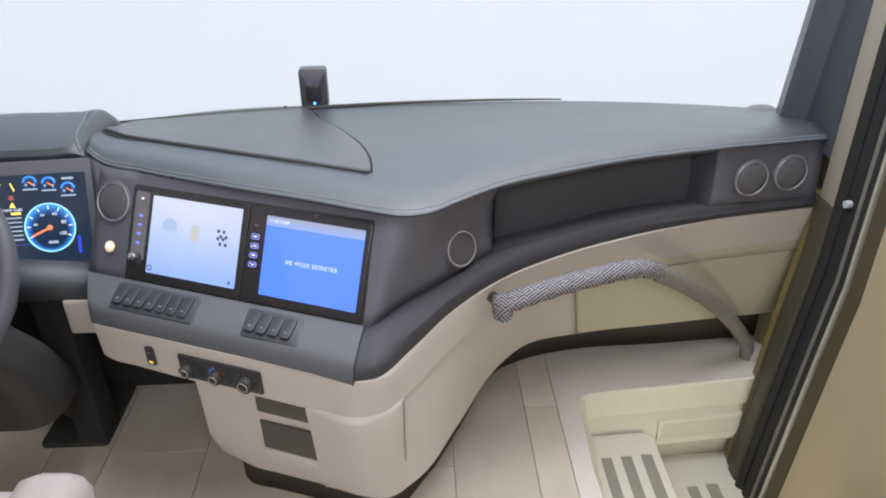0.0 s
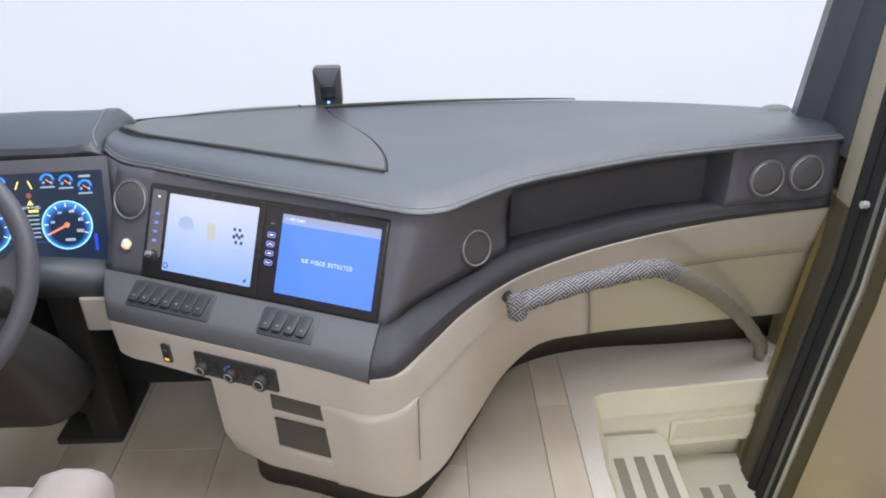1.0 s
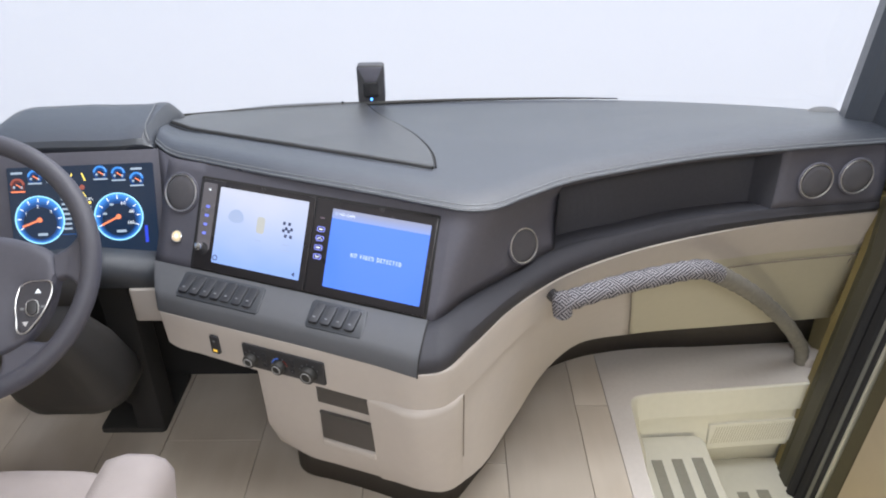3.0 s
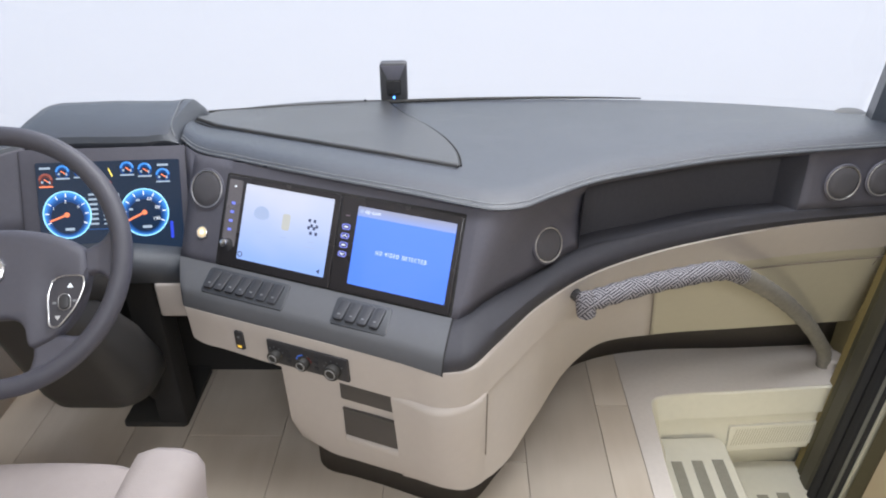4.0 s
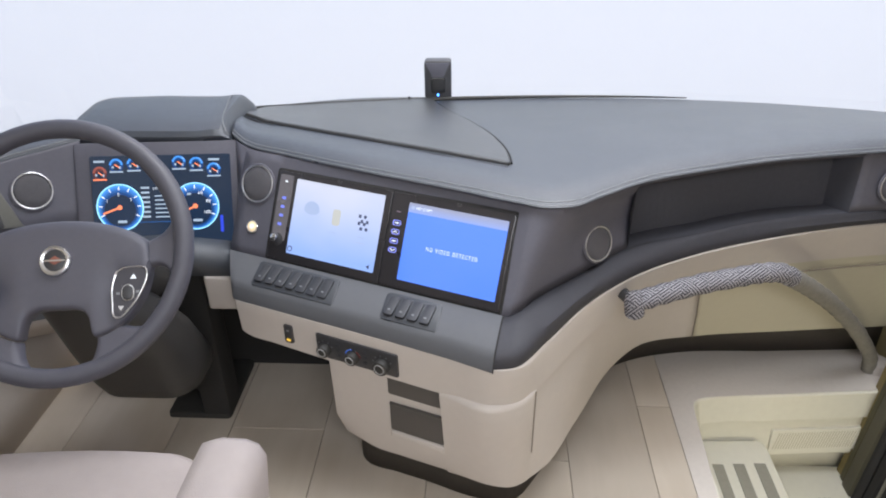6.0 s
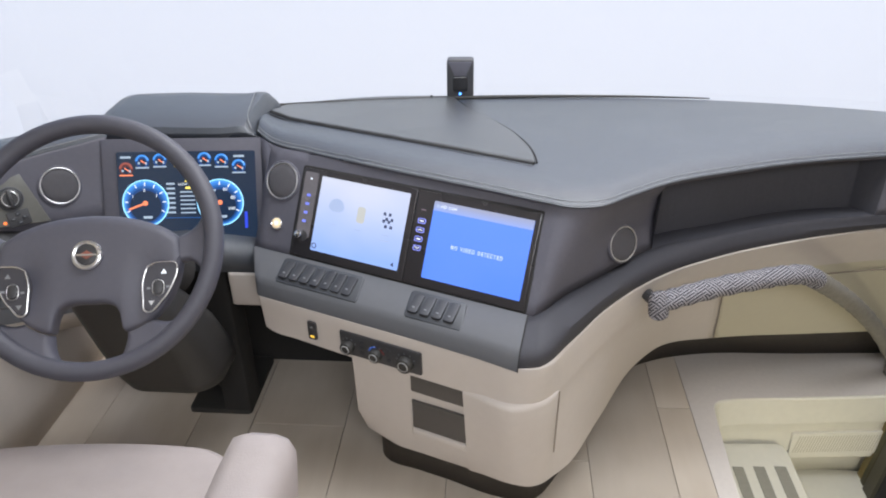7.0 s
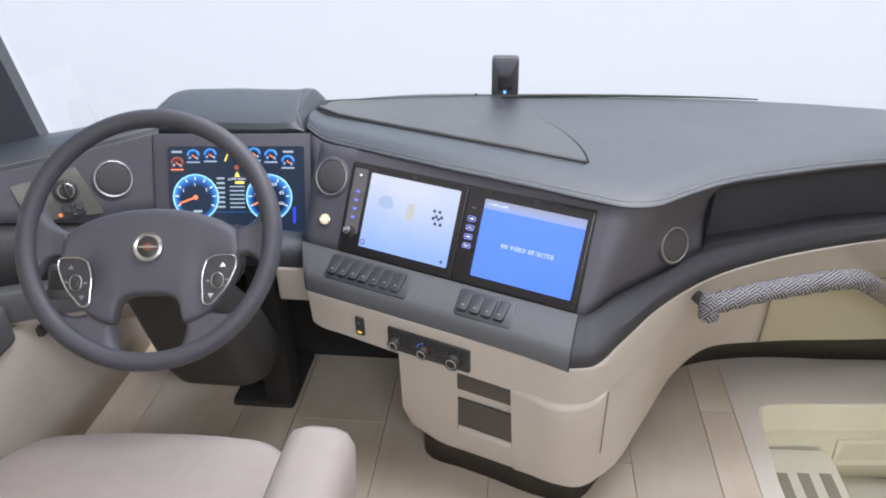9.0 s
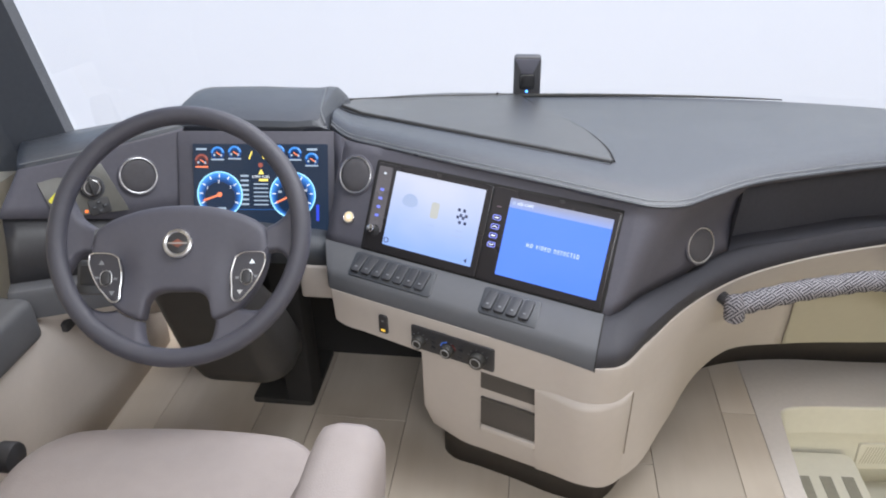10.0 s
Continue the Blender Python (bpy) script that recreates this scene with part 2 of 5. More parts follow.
ridge = [(-0.245, 1.092, 0.548), (-0.222, 1.103, 0.552), (-0.180, 1.150, 0.556), (-0.083, 1.236, 0.562), (0.033, 1.322, 0.582), (0.206, 1.384, 0.590), (0.353, 1.442, 0.592), (0.580, 1.488, 0.592), (0.868, 1.533, 0.585)]
nose = [(-0.258, 1.012, 0.520), (-0.226, 1.018, 0.522), (-0.160, 1.088, 0.533), (-0.080, 1.178, 0.547), (0.055, 1.293, 0.567), (0.210, 1.370, 0.580), (0.358, 1.428, 0.581), (0.580, 1.482, 0.579), (0.868, 1.530, 0.578)]
edge = [(-0.268, 1.001, 0.487), (-0.223, 1.014, 0.487), (-0.155, 1.096, 0.489), (-0.072, 1.193, 0.508), (0.056, 1.294, 0.530), (0.200, 1.362, 0.545), (0.355, 1.422, 0.550), (0.580, 1.487, 0.554), (0.868, 1.537, 0.557)]
edge_wall = edge[:-1] + [(0.915, 1.545, 0.558)]
foot = [(-0.262, 1.048, 0.122), (-0.222, 1.042, 0.123), (-0.160, 1.080, 0.126), (-0.055, 1.245, 0.131), (0.067, 1.457, 0.138), (0.165, 1.556, 0.138), (0.310, 1.594, 0.138), (0.580, 1.628, 0.138), (0.915, 1.666, 0.138)]
N = 10
LIP = curve(lip_console + lip_side, N)
LIPS = LIP[-8 * N - 1 :]
BROW, RIDGE, NOSE, EDGE, FOOT = (curve(c, N) for c in (brow, ridge, nose, edge, foot))


def back_at(x):
    """The dashboard's far edge under the windshield."""
    return V((x, 2.0 - 0.19 * max(x - 0.06, 0) ** 2 - 0.11 * max(0.06 - x, 0) ** 2, 0.70))


def top_at(a, s):
    """The dashboard's top behind the lip point a, s from 0 to 1 towards the windshield."""
    b = back_at(a.x * 1.02 - 0.02 * (a.x < -0.8))
    d = (b.y - a.y) * s
    rise = 0.022 * (1 - math.exp(-d / 0.042))
    z = a.z + rise + (b.z - a.z - 0.022) * (max(d - 0.05, 0) / (b.y - a.y - 0.05)) ** 1.05
    return V((a.x + (b.x - a.x) * s, a.y + d, z))


steps = [0, 0.004, 0.012, 0.025, 0.045, 0.07, 0.1, 0.16, 0.24, 0.34, 0.45, 0.56, 0.67, 0.78, 0.89, 1.0]
rows = [[top_at(a, s) for a in LIP] for s in steps]
rows.append([p + V((0, 0.01, -0.12)) for p in rows[-1]])
rows.insert(0, [p + V((0, 0.003, -0.004)) for p in LIP])
part("dash_top", loft(rows), LEATHER, dash, "black grained leather dash top with a stitched front edge", solid=0.006, seen=(-0.3, 0.5, 30))
for shift, dz in ((0.004, 0.0022), (0.013, 0.0061)):
    part("stitching", tube([p + V((0, shift, dz)) for p in LIP], 0.0011, 6), THREAD, dash, "pale grey stitched seam")


def height_at(x, y):
    """The height of the dashboard's top at a place of the plan."""
    k = min(range(len(LIP)), key=lambda i: abs(LIP[i].x - x))
    a = LIP[k]
    s = (y - a.y) / (back_at(x).y - a.y)
    return top_at(a, min(max(s, 0), 1)).z


# the raised lid in front of the windshield
lid_front = [V((-0.895 + 0.660 * k / 24, 1.650 - 0.298 * k / 24, 0)) for k in range(25)]
lid_side = curve([(-0.235, 1.352, 0), (-0.238, 1.41, 0), (-0.268, 1.55, 0), (-0.325, 1.69, 0), (-0.392, 1.82, 0), (-0.45, 1.985, 0)], 5)
rows = []
for j in range(19):
    s = j / 18
    right = lid_side[round(s * (len(lid_side) - 1))]
    left = V((-0.895 - 0.03 * s, 1.650 + 0.243 * s, 0))
    row = []
    for k in range(25):
        t = k / 24
        p = left.lerp(right, t)
        p.y += 0.03 * s * math.sin(math.pi * t)
        p.z = height_at(p.x, p.y) + 0.007
        row.append(p)
    rows.append(row)
rows.insert(0, [p + V((-0.001, -0.004, -0.003)) for p in rows[0]])
rows.insert(0, [p + V((0, 0, -0.012)) for p in rows[0]])
rows = [r + [r[-1] + V((0.004, 0, -0.004)), r[-1] + V((0.005, 0, -0.014))] for r in rows]
part("lid", loft(rows), LEATHER_LID, dash, "leather-covered defroster lid with a dark shadow gap")
gap = [V((p.x, p.y - 0.008, height_at(p.x, p.y - 0.008) - 0.0005)) for p in lid_front]
GAP = mat("gap_black", (0.006, 0.006, 0.007), 0.9, vary=0)
# black tubes stand for the shade in the gap round the lid
part("gap_shadow", tube(gap, 0.0060, 8), GAP, dash, "thin black strip standing for the lid's shadow gap")
# thin tube added as the highlight between the two dark lines
part("gap_highlight", tube([p + V((-0.002, -0.0075, 0.001)) for p in gap], 0.0022, 6), LEATHER, dash, "narrow leather tube standing for the light line along the gap")
part("gap_shadow", tube([p + V((-0.003, -0.0115, -0.0005)) for p in gap], 0.0022, 6), GAP, dash)

part("gap_shadow", tube([V((p.x + 0.006, p.y, height_at(p.x, p.y) + 0.0015)) for p in lid_side], 0.0028, 6), GAP, dash, "thin dark shadow gap")

# hood over the instruments
prof = [(1.488, 0.755), (1.486, 0.772), (1.495, 0.784), (1.53, 0.793), (1.60, 0.800), (1.67, 0.803), (1.705, 0.800), (1.725, 0.790), (1.75, 0.765), (1.84, 0.68)]
xs = [-1.335, -1.325, -1.30, -1.27, -1.20, -1.12, -1.04, -0.97, -0.945, -0.925, -0.905, -0.889]
drop = [0.10, 0.035, 0.010, 0.003, 0.0, -0.002, 0.0, 0.0, -0.002, 0.0, 0.02, 0.06]
rows = []
for x, dr in zip(xs, drop):
    row = []
    for k, (y, z) in enumerate(prof):
        w = min(k / 3, 1)
        xx = x + (0.045 * (1 - w) if x < -1.25 else 0)
        xx += 0 if x < -0.95 else (1 - w) * 0.012
        row.append(V((xx, y + (0.008 if x > -0.96 else 0) + 0.03 * max(x + 1.2, 0) ** 1, z - dr * w)))
    rows.append(row)
part("instrument_hood", loft(rows), LEATHER, dash, "black leather hood over the instrument cluster", solid=0.006, seen=(-0.3, 0.5, 30))
hood_line = curve([(-0.905, 1.512, 0.779), (-0.918, 1.535, 0.792), (-0.935, 1.62, 0.803), (-0.946, 1.70, 0.805), (-0.950, 1.73, 0.795)], 6)
part("stitching", tube(hood_line, 0.0012, 6), THREAD, dash, "pale grey stitched seam")

# centre fascia: the plane of the displays, then round the corner to the tray in one piece
A, B = 4 * N, 7 * N
TILT = (0.0, 0.08, 0.16, 0.24, 0.32, 0.40, 0.50, 0.60, 0.72, 0.86, 1.0)
rows = []
for i in range(25):
    u = -0.014 + 0.671 * i / 24
    low, top = SCR @ V((u, -0.022, -0.001)), SCR @ V((u, 0.232, -0.001))
    lip_ = LIP[min(round(i * 5 * N / 24), 5 * N)] + V((0, 0.003, -0.006))
    rows.append([lip_] + [top.lerp(low, w) for w in TILT])


def fascia_column(i, flat_):
    """From the lip down to the ledge, with a soft bend at the brow; flat_ 1 leaves no bend."""
    p, c, q = LIPS[i] + V((0, 0.010, -0.010)), BROW[i], RIDGE[i]
    w_ = (p - c).length / ((p - c).length + (c - q).length)
    m_ = c.lerp(p.lerp(q, w_), flat_)
    row_ = []
    for w in TILT:
        k = w - w_
        bent = p.lerp(m_, w / w_) if k < 0 else m_.lerp(q, k / (1 - w_))
        row_.append(bent.lerp(p.lerp(q, w), 0.35 * math.exp(-((k / 0.12) ** 2))))
    return [LIPS[i] + V((0, 0.003, -0.006))] + row_


rows += [fascia_column(i, 0.08) for i in range(5, A + 1)]
part("centre_fascia", loft(rows), FASCIA, dash, "charcoal plastic fascia leaning back and rounding the corner", solid=0.004, angle=60)

# passenger fascia: lip, brow, ridge, nose, edge; the open tray lies between brow and ridge
BT = [LIPS[i].lerp(BROW[i], 0.30) + V((0, 0.006, 0)) if A <= i <= B else BROW[i] for i in range(len(BROW))]
rows = [[p + V((0, 0.003, -0.006)) for p in LIPS[A : B + 1]], [a.lerp(b, 0.5) + V((0, 0.008, 0)) for a, b in zip(LIPS[A : B + 1], BT[A : B + 1])], BT[A : B + 1]]
part("brow_panel", loft(rows), FASCIA, dash, "overhanging charcoal brow", solid=0.004)
part("vent_panel", loft([fascia_column(i, 0.5) for i in range(B, 8 * N + 1)]), FASCIA, dash, "charcoal plastic panel around the air vents", solid=0.004, angle=60)
into = V((0.0, 0.060, 0.0))
tray = [[BT[i] for i in range(A, B + 1)], [BT[i] + into + V((0, 0.02, 0.0)) for i in range(A, B + 1)], [RIDGE[i] + into * 1.2 + V((0, 0, -0.012)) for i in range(A, B + 1)], [RIDGE[i] for i in range(A, B + 1)]]
bm = loft(tray)
for i, sx in ((A, 0.0), (B, -0.035)):
    q = [BT[i], BT[i] + into + V((sx, 0.02, 0.0)), RIDGE[i] + into * 1.2 + V((sx, 0, -0.012)), RIDGE[i]]
    bm.faces.new([bm.verts.new(p + V((0.0005, 0, 0))) for p in q])
part("storage_tray", bm, TRAY, dash, "open black storage recess", smooth=False)
tuck = [V((-0.012, 0.008, -0.004)) * max(1 - i / N, 0) for i in range(len(RIDGE))]
RIDGE_, NOSE_, EDGE_ = RIDGE, NOSE, EDGE
RIDGE, NOSE, EDGE = ([p + d for p, d in zip(l_, tuck)] for l_ in (RIDGE, NOSE, EDGE))
rows = [RIDGE] + [[a.lerp(b, s) + V((0, 0, 0.004 * math.sin(math.pi * s))) for a, b in zip(RIDGE, NOSE)] for s in (0.3, 0.6, 0.85)]
rows += [[p + V((0, 0.0, -0.002)) for p in NOSE], [a.lerp(b, 0.3) + V((0.001, -0.004, 0)) for a, b in zip(NOSE, EDGE)], [a.lerp(b, 0.7) + V((0.001, -0.003, 0)) for a, b in zip(NOSE, EDGE)], EDGE, [p + V((-0.01, 0.03, 0.0)) for p in EDGE]]
part("armrest_ledge", loft(rows), mat("charcoal_ledge", (0.044, 0.044, 0.054), 0.7, vary=0.08, scale=20, bump=0.3, bump_scale=900, cells=True), dash, "charcoal padded ledge below the tray", solid=0.003)
RIDGE, NOSE, EDGE = RIDGE_, NOSE_, EDGE_

# switch ledge of the console, in the console's own axes
prof = [(0.004, 0.548), (-0.010, 0.546), (-0.042, 0.534), (-0.066, 0.523), (-0.074, 0.517), (-0.079, 0.509), (-0.088, 0.490), (-0.089, 0.484), (0.0, 0.478)]
us = [-0.010, 0.008, 0.02, 0.15, 0.3, 0.45, 0.6, 0.672]
rows = []
for k, u in enumerate(us):
    skew = {0: 0.060, 1: 0.050, 2: 0.045}.get(k, 0.0)
    cut = {0: 0.10, 1: 0.02, 6: -0.04, 7: -0.12}.get(k, 0.0)
    rows.append([CON @ V((u + (0.018 * (k == 7) + skew) * (-y / 0.09), y * (1 - cut), z)) for y, z in prof])
part("switch_ledge", loft(rows, caps=True), SLATE, dash, "slate grey painted ledge carrying switch banks", angle=25)

part("ledge_seam", tube([p + V((0.0005, -0.001, 0.0005)) for p in rows[-1][:8]], 0.0013, 6), BLACK_MATT, dash, "thin dark joint at the ledge's end")

# cream lower shell: the strip under the ledge, then round the corner to the door
strip_top = [CON @ V((u, -0.088, 0.486)) for u in (0.062, 0.075, 0.15, 0.3, 0.45, 0.6)]
strip_low = [CON @ V((u, -0.086, z)) for u, z in zip((0.066, 0.082, 0.15, 0.3, 0.45, 0.6), (0.40, 0.393, 0.39, 0.385, 0.385, 0.385))]
top_line = curve(strip_top + [CON @ V((0.672, -0.0915, 0.4855))] + [V(e) for e in edge_wall[1:]], 6)
mid = [p.lerp(q, 0.27) for p, q in zip([V(e) for e in edge_wall], [V(e) for e in foot])]
low_line = curve(strip_low + mid, 6)
rows = [[p + V((0.006, 0.030, 0.003)) for p in top_line], [p + V((0.002, 0.006, 0.002)) for p in top_line], [p + V((0.001, -0.002, -0.003)) for p in top_line]]
for s in (0.12, 0.35, 0.6, 0.85, 1.0):
    rows.append([a.lerp(b, s) + V((0.001, -0.004, 0)) for a, b in zip(top_line, low_line)])
rows.append([p + V((0.004, 0.03, -0.004)) for p in low_line])
part("upper_cream_panel", loft(rows), CREAM, dash, "cream moulded plastic panel", solid=0.004)
# pedestal and passenger side panel
ped_top = [CON @ V((u, -0.072, 0.388)) for u in (0.288, 0.30, 0.42, 0.60)]
ped_low = [CON @ V((u, y, z)) for u, y, z in ((0.355, -0.045, 0.116), (0.375, -0.050, 0.116), (0.45, -0.051, 0.117), (0.60, -0.051, 0.120))]
ped_mid = [CON @ V((u, -0.062, z)) for u, z in ((0.285, 0.20), (0.297, 0.195), (0.42, 0.19), (0.60, 0.19))]
ped_low2 = [CON @ V((u, -0.055, z)) for u, z in ((0.305, 0.145), (0.32, 0.14), (0.43, 0.13), (0.60, 0.13))]


def side_line(s, out=0.0):
    return [V(a).lerp(V(b), s) + V((0.0, out, 0)) for a, b in zip(edge_wall, foot)]


lines = [curve(ped_top + side_line(0.27, 0.006), 6), curve([a.lerp(b, 0.5) for a, b in zip(ped_top, ped_mid)] + side_line(0.5), 6), curve(ped_mid + side_line(0.72), 6), curve(ped_low2 + side_line(0.9), 6), curve(ped_low + side_line(1.0), 6)]
lines.append([p + V((0.01, 0.05, 0.004)) for p in lines[-1]])
lines.insert(0, [p + V((0.004, 0.02, 0.004)) for p in lines[0]])
CABINET = mat("beige_cabinet_front", (0.50, 0.465, 0.36), 0.5, vary=0.03, scale=12, bump=0.05)


def at_index(row_, k):
    i_ = min(int(k), len(row_) - 2)
    return row_[i_].lerp(row_[i_ + 1], k - i_)


CUTS = [56.5, 56.5, 57.6, 58.7, 59.5, 60.0, 60.0]  # where the seam crosses each line
part("cabinet_panel", loft([[at_index(row, c_ + (len(row) - 1 - c_) * k / 24) for k in range(25)] for row, c_ in zip(lines, CUTS)]), CABINET, dash, "beige cabinet front with a glovebox door", solid=0.004)
lines_all, lines = lines, [[at_index(row, c_ * k / 58) for k in range(59)] for row, c_ in zip(lines, CUTS)]
part("lower_cream_panel", loft(lines), CREAM, dash, "cream moulded pedestal panel sweeping towards the step well", solid=0.004)
bm = cube((0.32, -0.03, 0.15), (0.62, 0.10, 0.42), 0.0, m=CON)
part("pedestal_core", bm, BLACK_MATT, dash)
kick = [CON @ V((0.300, 0.12, 0)), CON @ V((0.300, 0.010, 0)), CON @ V((0.315, -0.002, 0)), CON @ V((0.415, -0.005, 0)), CON @ V((0.483, -0.003, 0)), CON @ V((0.635, 0.000, 0)), V((-0.222, 1.105, 0)), V((-0.14, 1.200, 0)), V((-0.03, 1.40, 0)), V((0.087, 1.611, 0)), V((0.178, 1.66, 0)), V((0.306, 1.694, 0)), V((0.6, 1.712, 0)), V((0.915, 1.733, 0))]
kick = curve(kick, 5)
part("kick_panel", loft([kick, [p + V((0, 0, 0.15)) for p in kick]]), GREY_TOE, dash, "recessed dark toe kick", solid=0.006)

# left end of the dashboard, beside the driver
left_lip = curve([(-1.255, 1.482, 0.766), (-1.30, 1.440, 0.763), (-1.365, 1.384, 0.760), (-1.430, 1.312, 0.757), (-1.53, 1.232, 0.755)], 6)
left_back = curve([(-1.255, 1.80, 0.715), (-1.33, 1.70, 0.730), (-1.42, 1.60, 0.745), (-1.52, 1.485, 0.755), (-1.62, 1.41, 0.760)], 6)
rows = [[a.lerp(b, t) + V((0, 0, 0.022 * math.sin(math.pi * min(t * 1.2, 1)) ** 0.6)) for a, b in zip(left_lip, left_back)] for t in (0, 0.05, 0.12, 0.25, 0.5, 0.75, 1.0)]
rows.append([p + V((0, 0.03, -0.25)) for p in rows[-1]])
part("dash_wing", loft(rows), LEATHER, dash, "black leather wing of the dash beside the driver", solid=0.006, seen=(-0.3, 0.5, 30))
part("stitching", tube([p + V((0.002, 0.008, 0.009)) for p in left_lip], 0.0011, 6), THREAD, dash, "pale grey stitched seam")
left_low = curve([(-1.250, 1.402, 0.575), (-1.30, 1.366, 0.583), (-1.370, 1.310, 0.598), (-1.440, 1.255, 0.625), (-1.56, 1.16, 0.668)], 6)
part("wing_fascia", loft([[a.lerp(b, t) for a, b in zip(left_lip, left_low)] for t in (0, 0.03, 0.25, 0.5, 0.75, 1)]), FASCIA, dash, "charcoal panel with an air vent and light switch", solid=0.006)
knee_low = [V((-1.25 - 0.29 * k / 24, 1.37 - 0.26 * k / 24, 0.455 + 0.075 * k / 24)) for k in range(25)]
part("knee_panel", loft([[p + V((0.004, 0.012, -0.003)) for p in left_low], [a.lerp(b, 0.5) + V((0, 0.012, 0)) for a, b in zip(left_low, knee_low)], knee_low]), BLACK, dash, "dark lower knee panel", solid=0.006)
slate_low = [V((p.x + 0.01, p.y - 0.035, p.z - 0.075)) for p in knee_low]
rows = [[p + V((0, 0, 0.002)) for p in knee_low], [p + V((0.01, -0.028, -0.004)) for p in knee_low], [p + V((0.012, -0.035, -0.018)) for p in knee_low], slate_low, [p + V((-0.01, 0.05, -0.004)) for p in slate_low]]
part("wing_ledge", loft(rows), SLATE, dash, "slate grey ledge below the knee panel", solid=0.004)
low = [V((p.x + 0.0, p.y + 0.01, p.z)) for p in slate_low]
part("wing_underpanel", loft([low, [V((p.x, p.y + 0.16, p.z - 0.14)) for p in low]]), CREAM, dash, "cream under-panel", solid=0.006)

# between wheel and console: a dark bridge and a small cream panel
bm = loft([[V((-1.27, 1.405, 0.575)), V((-0.868, 1.375, 0.555))], [V((-1.27, 1.36, 0.545)), V((-0.862, 1.335, 0.530))], [V((-1.27, 1.335, 0.48)), V((-0.862, 1.325, 0.488))]])
part("bridge_panel", bm, LEATHER, dash, "dark padded panel under the instruments", solid=0.01)
part("small_panel", cube((-0.952, 1.322, 0.392), (-0.855, 1.38, 0.487), 0.008, 3), CREAM, dash, "small square cream cover panel")
part("under_dash", cube((-1.45, 1.60, 0.0), (-0.25, 1.62, 0.66)), BLACK_MATT, dash, "black bulkhead behind the dashboard")
# unseen board added to keep outside light off the step border
part("under_dash", cube((-0.25, 1.80, 0.0), (0.90, 1.82, 0.66)), BLACK_MATT, dash)
part("under_side", cube((-0.62, 1.38, 0.15), (-0.58, 1.60, 0.5)), BLACK_MATT, dash)

SEAM = mat("panel_gap", (0.26, 0.225, 0.19), 0.7)
# pockets and door lines in the cream pedestal
for z0, z1, out_ in ((0.325, 0.372, 0.0140), (0.216, 0.294, 0.0110)):
    part("pocket", prism(rounded(0.131, z1 - z0, 0.004, 3, 0.503, (z0 + z1) / 2), 0, out_, 0.001, 2, CON @ Matrix.Translation((0, -0.060, 0)) @ pose(0, 0, 0, 90)), SLOT, dash, "brown-grey open pocket")
    part("pocket_lip", cube((0.437, -0.0625 - out_, z1 - 0.0025), (0.569, -0.060, z1 + 0.0025), 0.002, 2, CON), SLOT, dash)
part("pocket_sill", cube((0.436, -0.0745, 0.192), (0.572, -0.058, 0.213), 0.006, 3, CON), CREAM, dash, "cream sill below the pocket")
E1, E2 = [V(p) for p in edge_wall], [V(p) for p in foot]
# removable cover round the corner, its top edge rolled and standing proud
rows = []
cols = [(17, 0.0), (17, 0.9)] + [(i, 1.0 if i < 25 else 1.0 - 0.055 * (i - 24)) for i in range(18, 34)] + [(34, 0.30), (34, 0.0)]
for r, out_, dz in ((1, 0.006, 0.006), (1, 0.015, 0.003), (1, 0.0205, -0.003), (1, 0.022, -0.011), (2, 0.015, 0.0), (3, 0.010, 0.0), (4, 0.006, 0.0), (5, 0.003, 0.0), (5, -0.004, -0.001)):
    row = []
    for i, f_ in cols:
        tan_ = lines_all[r][i + 1] - lines_all[r][i - 1]
        side_ = V((tan_.y, -tan_.x, 0)).normalized()
        row.append(lines_all[r][i] + side_ * out_ * f_ + V((0, 0, dz)))
    rows.append(row)
part("corner_cover", loft(rows), CREAM, dash, "proud cream cover panel with a rolled top edge", angle=50)
seam = [E1[1].lerp(E1[2], 0.6).lerp(E2[1].lerp(E2[2], 0.6), t) + V((0.009, -0.007, 0)) for t in (0.27, 0.4, 0.55, 0.68, 0.75)]
part("door_seam", tube(seam, 0.0014, 6), SEAM, dash)
part("panel_seam", tube([at_index(row, c_) + V((0, -0.002, 0)) for row, c_ in zip(lines_all[1:6], CUTS[1:6])], 0.0016, 6), SEAM, dash)
glove = [E1[i].lerp(E2[i], t) + V((0, -0.003, 0)) for i, t in ((6, 0.36), (7, 0.36), (8, 0.36))]
part("glovebox_seam", tube(curve([glove[0], glove[1], glove[1].lerp(glove[2], 0.93)], 5), 0.0025, 6), SEAM, dash)
g = glove[1].lerp(glove[2], 0.88)
part("glovebox_seam", tube([g, g + V((-0.004, 0.045, -0.10)), g + V((-0.006, 0.09, -0.20))], 0.0012, 6), SEAM, dash)

# ---- instrument cluster ----
CLU = axes((-1.0665, 1.4655, 0.736), (0.997, 0.075, 0), (0, 0.41, 0.912))  # top middle of the display
cluster = thing("instrument_cluster", "lit digital instrument cluster with two round blue dials", "instrument cluster", m=CLU)
part("bezel", prism(rounded(0.388, 0.250, 0.006, 3, -0.004, -0.093), -0.03, -0.004, 0.002), FASCIA, cluster, "charcoal bezel")
part("display", prism(rounded(0.332, 0.214, 0.004, 3, 0.007, -0.106), -0.006, 0.0), mat("navy_display", (0.008, 0.010, 0.016), 0.22, vary=0, emit=(0.008, 0.019, 0.042), power=0.8), cluster, "dark navy screen")
